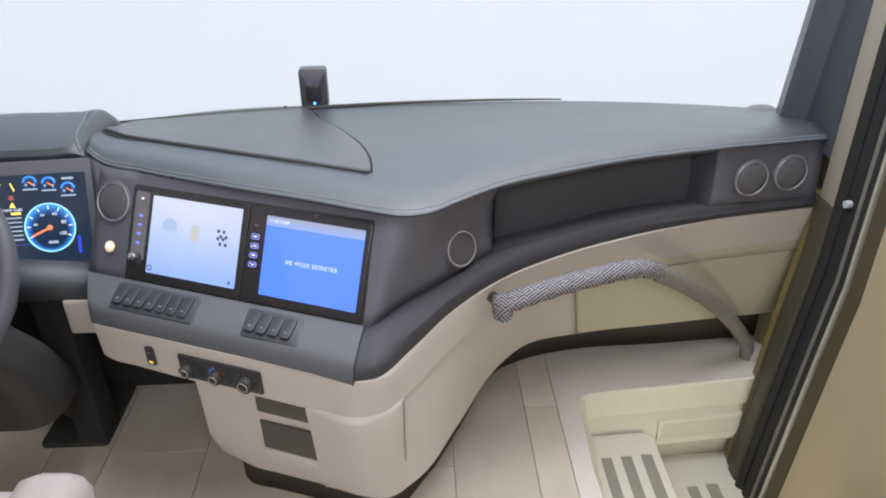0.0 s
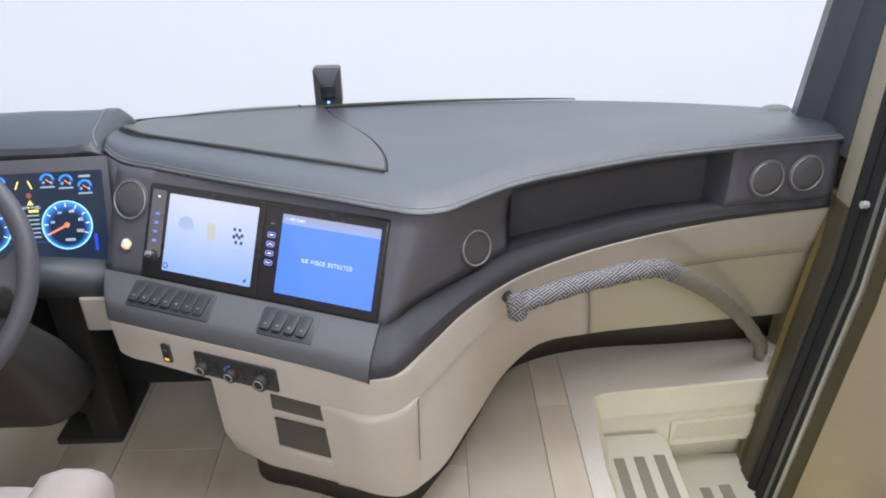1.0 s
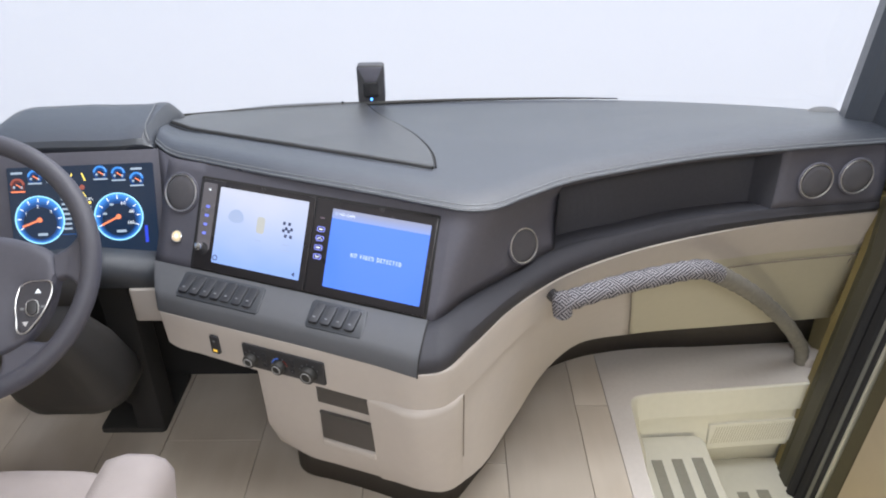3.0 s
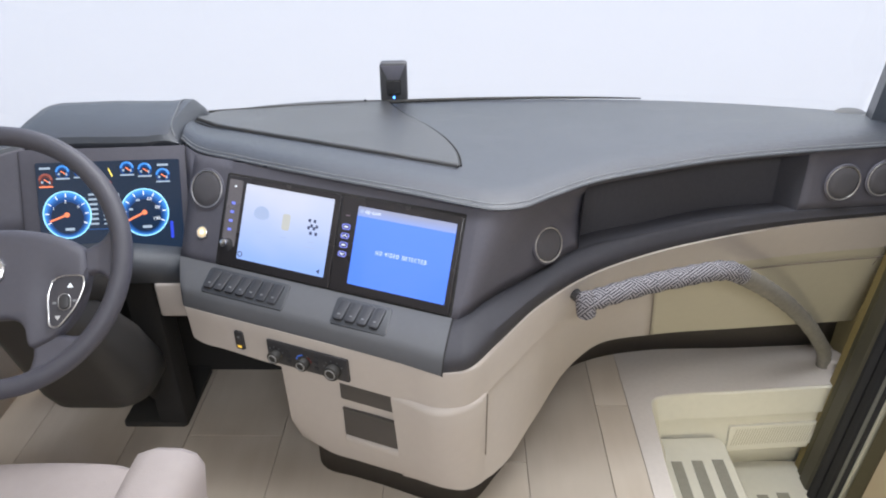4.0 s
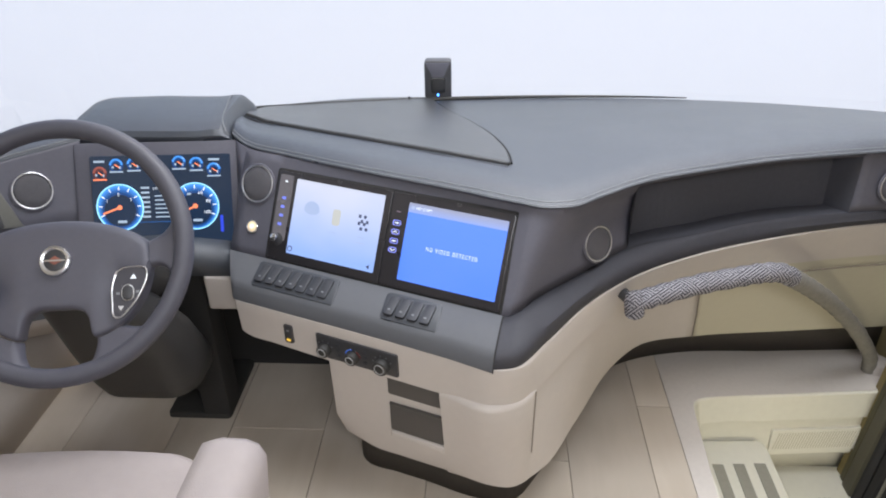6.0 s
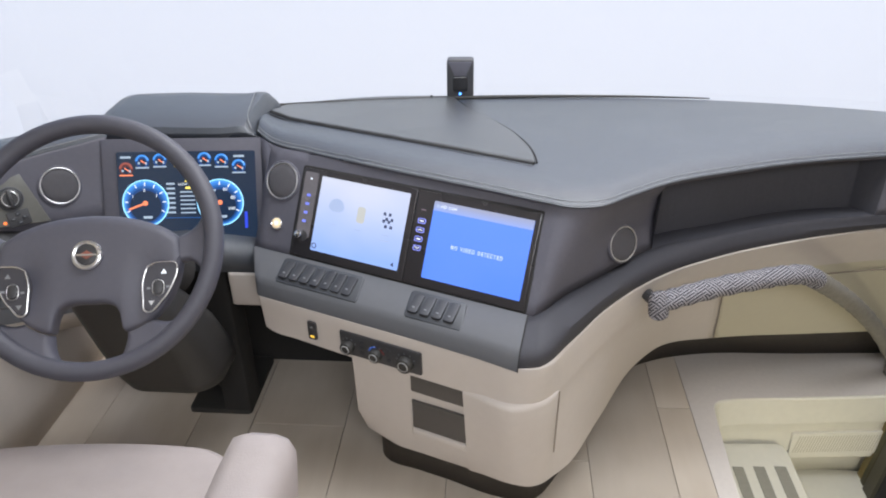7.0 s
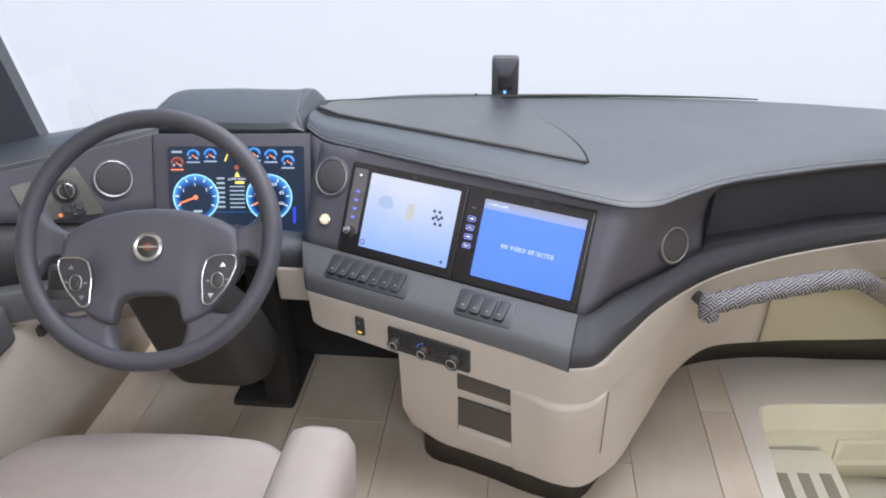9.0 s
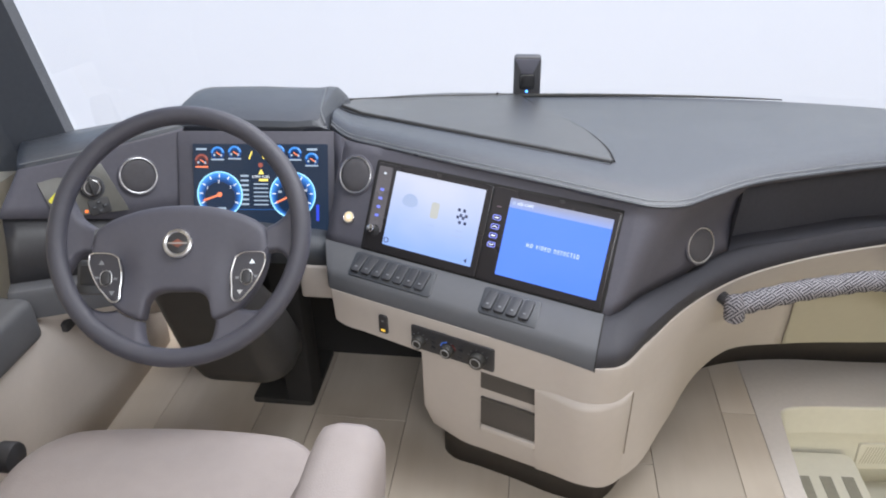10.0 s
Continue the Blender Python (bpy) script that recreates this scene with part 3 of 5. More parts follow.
CY, BL, WH = shine("dial_cyan", (0.30, 0.68, 1.0), 0.9), shine("dial_blue", (0.03, 0.15, 0.50), 0.45), shine("display_white", (0.75, 0.82, 0.9), 0.85)
ORG, RED, YEL = shine("needle_orange", (0.9, 0.25, 0.12), 0.75), shine("warning_red", (0.34, 0.10, 0.08), 0.6), shine("warning_yellow", (0.95, 0.75, 0.15), 0.9)
BLMID = shine("dial_deep_blue", (0.012, 0.06, 0.22), 0.6)
BLARC = shine("arc_blue", (0.06, 0.28, 0.80), 0.7)
BLRIM = shine("rim_blue", (0.04, 0.21, 0.66), 0.6)
RED_DIM = shine("gauge_dull_red", (0.13, 0.035, 0.035), 0.6)
DIM = shine("display_dim", (0.30, 0.38, 0.48), 0.8)
DIAL = shine("dial_dark", (0.008, 0.022, 0.055), 0.7)


def flat(w, h, cx, cy, z=0.0008, r=None, t=0.0004, rot=0.0):
    return prism(rounded(w, h, r if r is not None else min(w, h) * 0.2, 2), 0, t, m=pose(cx, cy, z, 0, 0, rot))


for cx, lit in ((-0.094, 200), (0.086, 205)):
    for r_, dy_, c_, z_ in ((0.0545, 0.0, BLARC, 0.0004), (0.0505, 0.0020, BLRIM, 0.0006), (0.0465, 0.0040, BL, 0.0008), (0.0425, 0.0058, BLMID, 0.0010), (0.038, 0.0072, DIAL, 0.0012)):
        part("dial_face", disc(r_, 0, z_, 0, 40, cx=cx, cy=-0.122 - dy_), c_, cluster)
    part("dial_ring", ring(0.055, 0.0016, 0.001, 48, 6, cx, -0.122), CY, cluster, "glowing cyan ring")
    for k in range(9):
        a = radians(-25 + 230 * k / 8)
        part("tick", flat(0.009, 0.0022, cx + 0.046 * math.cos(a), -0.122 + 0.046 * math.sin(a), 0.0016, rot=math.degrees(a)), WH, cluster)
    marks = (("1", -0.030, 0.016), ("2", -0.002, 0.031), ("3", 0.027, 0.018)) if cx < 0 else (("60", 0.013, 0.031), ("80", 0.031, 0.011), ("100", 0.027, -0.015))
    for body, dx, dy in marks:
        words(body, 0.0105, Matrix.Translation((cx + dx, -0.122 + dy, 0.0016)), WH, cluster)
    if cx > 0:
        for dx, dy in ((-0.031, 0.008), (-0.014, 0.029)):
            part("numeral", flat(0.009, 0.005, cx + dx, -0.122 + dy, 0.0014), DIM, cluster)
    a = radians(lit)
    part("needle", flat(0.046, 0.0045, cx + 0.020 * math.cos(a), -0.122 + 0.020 * math.sin(a), 0.0022, rot=lit), ORG, cluster, "orange needle")
    part("needle_hub", disc(0.006, 0.002, 0.003, 0, 16, cx=cx, cy=-0.122), ORG, cluster)
    part("numeral", flat(0.022, 0.006, cx + 0.004, -0.156, 0.0014), DIM, cluster)
for cx, cy, c in ((-0.137, -0.040, RED), (-0.097, -0.022, BL), (-0.055, -0.020, BL), (0.052, -0.018, BL), (0.093, -0.022, BL), (0.134, -0.036, BL)):
    part("small_gauge", disc(0.0165, 0, 0.0006, 0, 28, cx=cx, cy=cy), RED_DIM if c is RED else BLMID, cluster)
    part("gauge_face", disc(0.0095, 0, 0.0009, 0, 24, cx=cx, cy=cy - 0.003), DIAL, cluster)
    part("gauge_arc", ring(0.0140, 0.0026, 0.0008, 20, 6, cx, cy, 5, 175), c if c is RED else BLARC, cluster)
    part("gauge_base", flat(0.032, 0.0035, cx, cy - 0.0150, 0.0012), DIM if c is not RED else ORG, cluster)
    part("needle", flat(0.013, 0.0028, cx + 0.002, cy - 0.001, 0.0016, rot=-35), ORG, cluster)
    part("gauge_mark", flat(0.005, 0.005, cx - 0.008, cy - 0.004, 0.0012), DIM, cluster)
    part("gauge_mark", flat(0.004, 0.006, cx + 0.009, cy - 0.005, 0.0012), DIM, cluster)
for cx in (-0.137, 0.135):
    part("numeral", flat(0.026, 0.005, cx, -0.012, 0.0008), DIM, cluster)
for k in range(7):
    part("list_bar", flat(0.020, 0.0045, -0.032, -0.076 - 0.0115 * k, 0.0008), DIM, cluster)
for k in range(6):
    part("list_bar", flat(0.036, 0.003, 0.008, -0.096 - 0.010 * k, 0.0008), DIM, cluster)
part("list_bar", flat(0.022, 0.0055, 0.015, -0.086, 0.0009), YEL, cluster)
part("level_bar", flat(0.007, 0.040, 0.147, -0.165, 0.0008), shine("level_blue", (0.03, 0.06, 0.60), 0.8), cluster)
part("divider", flat(0.16, 0.0014, -0.005, -0.158, 0.0006), BL, cluster)
part("warning_lamp", disc(0.006, 0, 0.0008, 0, 16, cx=0.008, cy=-0.050), RED, cluster)
part("warning_lamp", prism([(0.002, -0.072), (0.016, -0.072), (0.009, -0.060)], 0, 0.0008), YEL, cluster)
for cx, r, in ((-0.016, 68), (0.013, 112)):
    part("lane_mark", flat(0.020, 0.003, cx, -0.026, 0.0008, rot=r), YEL, cluster)
words("LOW FUEL", 0.0085, Matrix.Translation((0.009, -0.078, 0.0012)), WH, cluster)

rows = [[SCR @ V((-0.013, s_, -0.002)) for s_ in (0.236, 0.1, -0.022)], [CLU @ V((0.186, s_, -0.006)) for s_ in (0.034, -0.09, -0.215)]]
part("bezel_side", loft(rows), FASCIA, dash, "charcoal return beside the cluster", solid=0.004)

# ---- the two displays ----
FRAME_B = mat("dark_display_frame", (0.030, 0.028, 0.031), 0.28, vary=0.05)


def gradient(name, low, high, power):
    m = mat(name, (0.02, 0.02, 0.02), 0.12, vary=0)
    n, ln = m.node_tree.nodes, m.node_tree.links.new
    co, sep, mix, wob = n.new("ShaderNodeTexCoord"), n.new("ShaderNodeSeparateXYZ"), n.new("ShaderNodeMix"), n.new("ShaderNodeTexNoise")
    add = n.new("ShaderNodeMath")
    add.operation = "MULTIPLY_ADD"
    wob.inputs["Scale"].default_value = 1.6
    mix.data_type = "RGBA"
    mix.inputs["A"].default_value, mix.inputs["B"].default_value = (*low, 1), (*high, 1)
    ln(co.outputs["Generated"], sep.inputs[0]), ln(co.outputs["Generated"], wob.inputs["Vector"])
    ln(wob.outputs[0], add.inputs[0])
    add.inputs[1].default_value = 0.5
    ln(sep.outputs[1], add.inputs[2])
    sub = n.new("ShaderNodeMath")
    sub.operation = "SUBTRACT"
    sub.use_clamp = True
    sub.inputs[1].default_value = 0.22
    ln(add.outputs[0], sub.inputs[0])
    ln(sub.outputs[0], mix.inputs["Factor"])
    b = n["Principled BSDF"]
    ln(mix.outputs["Result"], b.inputs["Emission Color"])
    b.inputs["Emission Strength"].default_value = power
    return m


ICON = shine("icon_blue", (0.16, 0.20, 0.75), 0.8)
PALE = shine("icon_pale", (0.30, 0.37, 0.55), 0.8)
SATIN = mat("satin_metal", (0.72, 0.72, 0.73), 0.38, 1.0, vary=0.05)
DARKI = mat("icon_dark", (0.02, 0.02, 0.03), 0.4, vary=0, emit=(0.05, 0.07, 0.16), power=0.5)
left_disp = thing("touch_display", "touch display showing a pale blue home menu", "display", m=SCR @ Matrix.Translation((0.2375, 0.1005, 0)))
right_disp = thing("touch_display", "touch display with a blue screen reading no video detected", "display", m=SCR @ Matrix.Translation((0.5235, 0.1005, 0)))
for ob, w in ((left_disp, 0.291), (right_disp, 0.276)):
    part("surround", prism(rounded(w + 0.012, 0.212, 0.006, 3), -0.002, 0.0015, 0.001), BLACK_MATT, ob)
    part("housing", prism(rounded(w, 0.201, 0.004, 3), 0, 0.005, 0.0015), FRAME_B, ob, "black display housing")
# the gradient's upper colour is greyed to hold the glare on the glass
part("screen", prism(rounded(0.225, 0.170, 0.002, 2, 0.018, 0.0035), 0.005, 0.0058), gradient("pale_menu_glare", (0.27, 0.42, 0.86), (0.58, 0.62, 0.77), 0.72), left_disp, "pale blue lit screen with glare painted in towards the top")
# the strip's lighter grey is glare put into its base colour
part("control_strip", prism(rounded(0.036, 0.150, 0.003, 2, -0.122, 0.018), 0.005, 0.0056), mat("grey_glare_strip", (0.15, 0.142, 0.158), 0.25, vary=0.1), left_disp, "touch strip, greyed by painted glare")
for k in range(4):
    part("button_icon", flat(0.010, 0.006, -0.122 - 0.0005 * k, 0.040 - 0.020 * k, 0.0058), ICON, left_disp)
part("button_icon", flat(0.006, 0.004, -0.122, 0.078, 0.0058), WH, left_disp)
part("knob", disc(0.0095, 0.005, 0.017, 0.003, 24, cx=-0.129, cy=-0.052), CHROME, left_disp, "small chrome volume knob")
part("knob_base", disc(0.014, 0.004, 0.0065, 0.001, 24, cx=-0.122, cy=-0.055), BLACK, left_disp)
# home menu: a domed shape, a tall shape, two checkered flags and unreadable captions
dome = [(-0.045 + 0.020 * math.cos(t), 0.026 + 0.019 * math.sin(t) * (1 if math.sin(t) > 0 else 0.6)) for t in [2 * math.pi * k / 20 for k in range(20)]]
part("menu_icon", prism(dome, 0.0058, 0.0061), PALE, left_disp)
part("menu_icon", prism(rounded(0.020, 0.036, 0.006, 3, 0.020, 0.020), 0.0058, 0.0061), shine("icon_straw", (0.40, 0.41, 0.40), 0.8), left_disp)
for i in range(4):
    for j in range(4):
        if (i + j) % 2 == 0:
            part("flag_check", flat(0.0064, 0.0068, 0.078 + 0.0065 * i, 0.034 - 0.008 * j - 0.003 * (i % 2), 0.0059, 0.0008), DARKI, left_disp)
for cx, cy, w in ((-0.045, -0.014, 0.012), (0.018, -0.014, 0.016), (0.088, -0.012, 0.018), (0.086, -0.024, 0.030)):
    part("caption_bar", flat(w, 0.0026, cx, cy, 0.0059), PALE, left_disp)
part("menu_icon", ring(0.0055, 0.0011, 0.0060, 20, 6, -0.086, -0.070), DARKI, left_disp)
part("menu_icon", prism([(0.112, -0.071), (0.119, -0.066), (0.119, -0.076)], 0.0058, 0.0062), DARKI, left_disp)
BLUE = gradient("blue_screen", (0.08, 0.22, 0.93), (0.09, 0.235, 0.93), 0.78)
part("screen", prism(rounded(0.2225, 0.166, 0.002, 2, 0.0145, 0.001), 0.005, 0.0058), BLUE, right_disp, "plain bright blue lit screen")
part("title_bar", prism(rounded(0.2225, 0.020, 0.001, 2, 0.0145, 0.074), 0.0059, 0.0062), gradient("title_grey", (0.20, 0.27, 0.55), (0.23, 0.25, 0.36), 1.0), right_disp)
words("NO VIDEO DETECTED", 0.0122, Matrix.Translation((0.016, -0.006, 0.0062)), WH, right_disp, stretch=0.66, space=1.55)
words("HD CAM", 0.0085, Matrix.Translation((-0.062, 0.074, 0.0065)), WH, right_disp)
part("title_icon", flat(0.008, 0.007, -0.087, 0.074, 0.0064), PALE, right_disp)
part("caption_bar", flat(0.010, 0.003, -0.119, 0.060, 0.0054), mat("dim_mark", (0.2, 0.16, 0.2), 0.5, vary=0), right_disp)
for k in range(4):
    cy = 0.036 - 0.0195 * k
    b = tube([V((-0.119 + x, cy + y, 0.0056)) for x, y in rounded(0.017, 0.010, 0.003, 3)], 0.0008, 6, closed=True)
    part("button_outline", b, shine("outline_blue", (0.22, 0.26, 0.85), 1.0) if k == 0 else bpy.data.materials["outline_blue"], right_disp)
    if k in (1, 3):
        d = 1 if k == 1 else -1
        part("button_icon", tube([V((-0.124, cy - 0.0018 * d, 0.0058)), V((-0.119, cy + 0.0018 * d, 0.0058)), V((-0.114, cy - 0.0018 * d, 0.0058))], 0.0009, 6), WH, right_disp)
    else:
        part("button_icon", flat(0.009, 0.0028, -0.119, cy, 0.0056), WH, right_disp)

# ---- round air vents ----
vent = thing("air_vent", "round black air vent with a satin chrome ring", "air vent", "air vents", m=SCR @ Matrix.Translation((0.035, 0.160, 0.0)))
part("trim_ring", ring(0.0415, 0.0018, 0.003, 48, 8), SATIN, vent, "satin chrome ring")
part("collar", ring(0.0445, 0.003, 0.001, 48, 8), FASCIA, vent)
face = [[V((r * math.cos(2 * math.pi * k / 36), r * math.sin(2 * math.pi * k / 36), z)) for k in range(36)] for r, z in ((0.040, 0.001), (0.036, 0.0045), (0.025, 0.0065), (0.010, 0.007), (0.001, 0.007))]
part("louvre", loft(face, True, caps=False), SPEAKER, vent, "closed dark vent disc")
copy_thing(vent, axes((-0.044, 1.272, 0.622), (0.80, 0.60, 0), (-0.12, 0.24, 0.94)) @ Matrix.Translation((0, 0, 0.004)) @ Matrix.Scale(0.90, 4))
for x, y, z in ((0.676, 1.503, 0.660), (0.778, 1.518, 0.664)):
    copy_thing(vent, axes((x, y, z), (0.987, 0.16, 0), (0, 0.10, 0.995)) @ Matrix.Translation((0, 0, 0.005)))
WING = axes((-1.338, 1.376, 0.683), (0.70, 0.645, -0.0), (-0.24, 0.26, 0.93))
copy_thing(vent, WING @ Matrix.Translation((0, 0, 0.003)))

button = thing("start_button", "small round ivory-lit push button in the fascia", "button", m=SCR @ Matrix.Translation((0.0385, 0.060, 0)))
part("ring", ring(0.0135, 0.002, 0.002, 32, 6), CHROME, button)
part("cap", disc(0.012, 0, 0.004, 0.001, 28), mat("ivory_cap", (0.7, 0.62, 0.42), 0.35, vary=0, emit=(1.0, 0.74, 0.46), power=0.30), button, "ivory lit cap")
part("cap_centre", disc(0.006, 0.003, 0.0048, 0.0005, 24), mat("white_cap", (0.85, 0.85, 0.82), 0.3, vary=0, emit=(1, 0.90, 0.72), power=0.25), button)

# ---- switch banks on the ledge ----
LEDGE = CON @ axes((0, -0.010, 0.5465), (1, 0, 0), (0, 0.91, 0.40))
BANK = mat("bank_slate", (0.040, 0.044, 0.052), 0.5, vary=0.06)
ROCK = mat("rocker_slate", (0.029, 0.031, 0.038), 0.55, vary=0.08)
for u0, count in ((0.092, 7), (0.420, 4)):
    w = 0.0275 * count + 0.016
    bank = thing("switch_bank", "slate rocker switches in a shared frame, %s in a row" % ("seven" if count == 7 else "four"), "switch panel", m=LEDGE @ Matrix.Translation((u0, -0.0645, 0)))
    part("plate", prism([(0.010, 0.0), (w + 0.006, 0.0), (w + 0.010, 0.006), (w, 0.060), (w - 0.006, 0.066), (0.004, 0.066), (-0.003, 0.060), (0.004, 0.006)], -0.002, 0.003, 0.002), BANK, bank)
    for k in range(count):
        cx = 0.019 + 0.0275 * k
        rocker = part("rocker", prism(rounded(0.0225, 0.050, 0.006, 4), 0, 0.0055, 0.002, 3, pose(cx + 0.002, 0.034, 0.002, -5 if k < 4 else 1)), ROCK, bank)
        part("rocker_shadow", flat(0.015, 0.004, cx + 0.0035, 0.008, 0.0034), BLACK, rocker)
        part("rocker_mark", flat(0.006, 0.003, 0, 0, 0.0, rot=0), THREAD, rocker).data.transform(pose(cx + 0.002, 0.022, 0.0097, -5))

rock = thing("rocker_switch", "single black rocker switch with an amber lamp", "switch", m=CON @ Matrix.Translation((0.204, -0.091, 0.432)) @ pose(0, 0, 0, 90))
part("body", prism(rounded(0.022, 0.048, 0.004, 3), -0.002, 0.005, 0.002), BLACK, rock)
part("lamp", flat(0.011, 0.006, 0.0, -0.015, 0.005), AMBER, rock, "amber lamp")
part("mark", flat(0.006, 0.004, 0.0, 0.010, 0.005), THREAD, rock)

# ---- climate controls ----
hvac = thing("climate_control", "black climate control panel with three ribbed knobs", "control panel", m=CON @ Matrix.Translation((0.377, -0.091, 0.4265)) @ pose(0, 0, 0, 90))
part("plate", prism(rounded(0.200, 0.060, 0.004, 3), -0.002, 0.004, 0.002), BLACK, hvac)
for cx, r in ((-0.078, 0.015), (-0.008, 0.015), (0.064, 0.018)):
    knob = part("knob", disc(r, 0.004, 0.020, 0.003, 28, cx=cx, cy=-0.006), RUBBER, hvac, "black rotary knob")
    part("knob_ring", ring(r * 0.62, 0.0013, 0.0205, 28, 6, cx, -0.006), mat("grey_print", (0.3, 0.3, 0.3), 0.5, vary=0), knob)
    for a in (30, 65, 100, 135, 165):
        part("scale_mark", flat(0.004, 0.0014, cx + (r + 0.005) * math.cos(radians(a)), -0.006 + (r + 0.005) * math.sin(radians(a)), 0.0042, rot=a), THREAD, hvac)
part("cold_arc", ring(0.0185, 0.0012, 0.0045, 16, 6, -0.008, -0.006, 95, 165), shine("blue_print", (0.05, 0.12, 0.45), 0.6), hvac)
part("hot_arc", ring(0.0185, 0.0012, 0.0045, 16, 6, -0.008, -0.006, 10, 60), shine("red_print", (0.12, 0.02, 0.016), 0.4), hvac)
for cx in (-0.045, 0.022):
    for cy in (0.014, 0.0, -0.014):
        part("small_button", flat(0.010, 0.007, cx, cy, 0.004, t=0.0015), ROCK, hvac)

# ---- headlamp switch panel on the wing ----
SWP = axes((-1.425, 1.288, 0.672), (0.70, 0.645, 0), (-0.24, 0.26, 0.93))
lamp_sw = thing("headlamp_switch", "dark headlamp switch panel with a rotary knob and adjuster", "switch panel", m=SWP @ Matrix.Translation((0, 0, 0.004)))
part("plate", prism([(-0.088, 0.050), (-0.075, -0.036), (0.080, -0.060), (0.052, 0.060)], -0.004, 0.002, 0.001), mat("olive_grey_plate", (0.115, 0.115, 0.105), 0.35, vary=0.1), lamp_sw)
knob = part("knob", disc(0.024, 0.002, 0.014, 0.004, 32, cx=0.016, cy=0.012), BLACK, lamp_sw, "black rotary knob")
part("knob_ring", ring(0.026, 0.0026, 0.004, 32, 6, 0.016, 0.012), SLATE, lamp_sw)
part("grip", cube((0.012, -0.008, 0.012), (0.020, 0.032, 0.024), 0.003), BLACK, knob)
adjuster = part("adjuster", prism(rounded(0.046, 0.036, 0.004, 3, 0.020, -0.034), 0.002, 0.005, 0.001), BLACK, lamp_sw, "black four-way dimmer pad")
for dx, dy in ((-0.012, 0), (0.012, 0), (0, 0.010), (0, -0.010)):
    part("key", prism(rounded(0.011, 0.008, 0.002, 2, 0.020 + dx, -0.034 + dy), 0.004, 0.0075, 0.001), ROCK, adjuster)
    part("mark", flat(0.005, 0.0014, 0.020 + dx, -0.034 + dy, 0.0076), THREAD, adjuster)
part("knob_shine", ring(0.0165, 0.0015, 0.0142, 32, 6, 0.016, 0.012), SATIN, knob)
part("tag", flat(0.028, 0.020, -0.062, 0.006, 0.003, rot=35), mat("yellow_tag", (0.75, 0.70, 0.06), 0.5, vary=0.05), lamp_sw, "yellow paper tag")
part("lamp", disc(0.004, 0.001, 0.004, 0.001, 12, cx=-0.010, cy=-0.038), shine("orange_lamp", (1.0, 0.22, 0.05), 0.8), lamp_sw)

# ---- dash camera on the windshield's base ----
dcam = thing("dash_camera", "black box-shaped dash camera with a small blue light", "dash camera", m=axes((-0.427, 1.995, 0.700), (1, 0.03, 0), (0.0, 0.06, 1)))
part("body", prism(rounded(0.079, 0.112, 0.009, 4, 0, 0.057), -0.03, 0.012, 0.005, 3), BLACK, dcam)
part("front_plate", prism([(-0.036, 0.107), (-0.016, 0.066), (0.016, 0.066), (0.036, 0.107)][::-1], 0.010, 0.0145, 0.001), FASCIA, dcam, "tapered charcoal front plate")
part("lens_block", prism(rounded(0.044, 0.045, 0.008, 4, 0, 0.042), 0.010, 0.016, 0.003), GLOSS, dcam)
part("emblem_bar", flat(0.022, 0.005, 0.002, 0.090, 0.0136), THREAD, dcam)
part("lamp", disc(0.0032, 0.012, 0.0165, 0, 14, cx=0.000, cy=0.014), shine("blue_lamp", (0.08, 0.30, 1.0), 3.0), dcam, "blue light")
part("foot", cube((-0.03, -0.006, -0.03), (0.03, 0.006, 0.012), 0.003), BLACK, dcam)

dome_ = thing("sensor_dome", "small pale grey sensor dome on the dash beside the pillar", "sensor", m=Matrix.Translation((0.840, 1.848, height_at(0.840, 1.848) - 0.006)))
face = [[V((r * 1.5 * math.cos(2 * math.pi * k / 24), r * math.sin(2 * math.pi * k / 24), z)) for k in range(24)] for r, z in ((0.030, 0.0), (0.028, 0.008), (0.021, 0.014), (0.010, 0.017), (0.002, 0.0175))]
part("shell", loft(face, True, caps=True), mat("pale_grey_shell", (0.13, 0.135, 0.14), 0.7, vary=0.05), dome_)

# ---- steering wheel ----
W_M = axes((-1.002, 0.914, 0.798), (0.993, 0.117, 0), (-0.073, 0.614, 0.786))
wheel = thing("steering_wheel", "dark leather four-spoke steering wheel with chrome-edged buttons", "steering wheel", m=W_M)
part("rim", ring(0.2115, 0.0165, 0, 72, 14), WHEEL, wheel, "thick leather-wrapped rim")
TOP_L = curve([(0.0, 0.054, 0), (0.045, 0.051, 0), (0.090, 0.041, 0), (0.130, 0.024, 0), (0.147, 0.010, 0), (0.153, -0.006, 0)], 8)
LOW_L = curve([(0.0, -0.099, 0), (0.030, -0.100, 0), (0.046, -0.107, 0), (0.055, -0.122, 0), (0.062, -0.148, 0), (0.080, -0.143, 0), (0.106, -0.128, 0), (0.130, -0.100, 0), (0.147, -0.064, 0), (0.153, -0.032, 0)], 8)


def y_on(line, x):
    for p, q in zip(line, line[1:]):
        if p.x <= x <= q.x:
            return p.y + (q.y - p.y) * (x - p.x) / max(q.x - p.x, 1e-6)
    return line[-1].y


def ease(d, w):
    k = min(max(d / w, 0), 1)
    return math.sqrt(1 - (1 - k) ** 2)


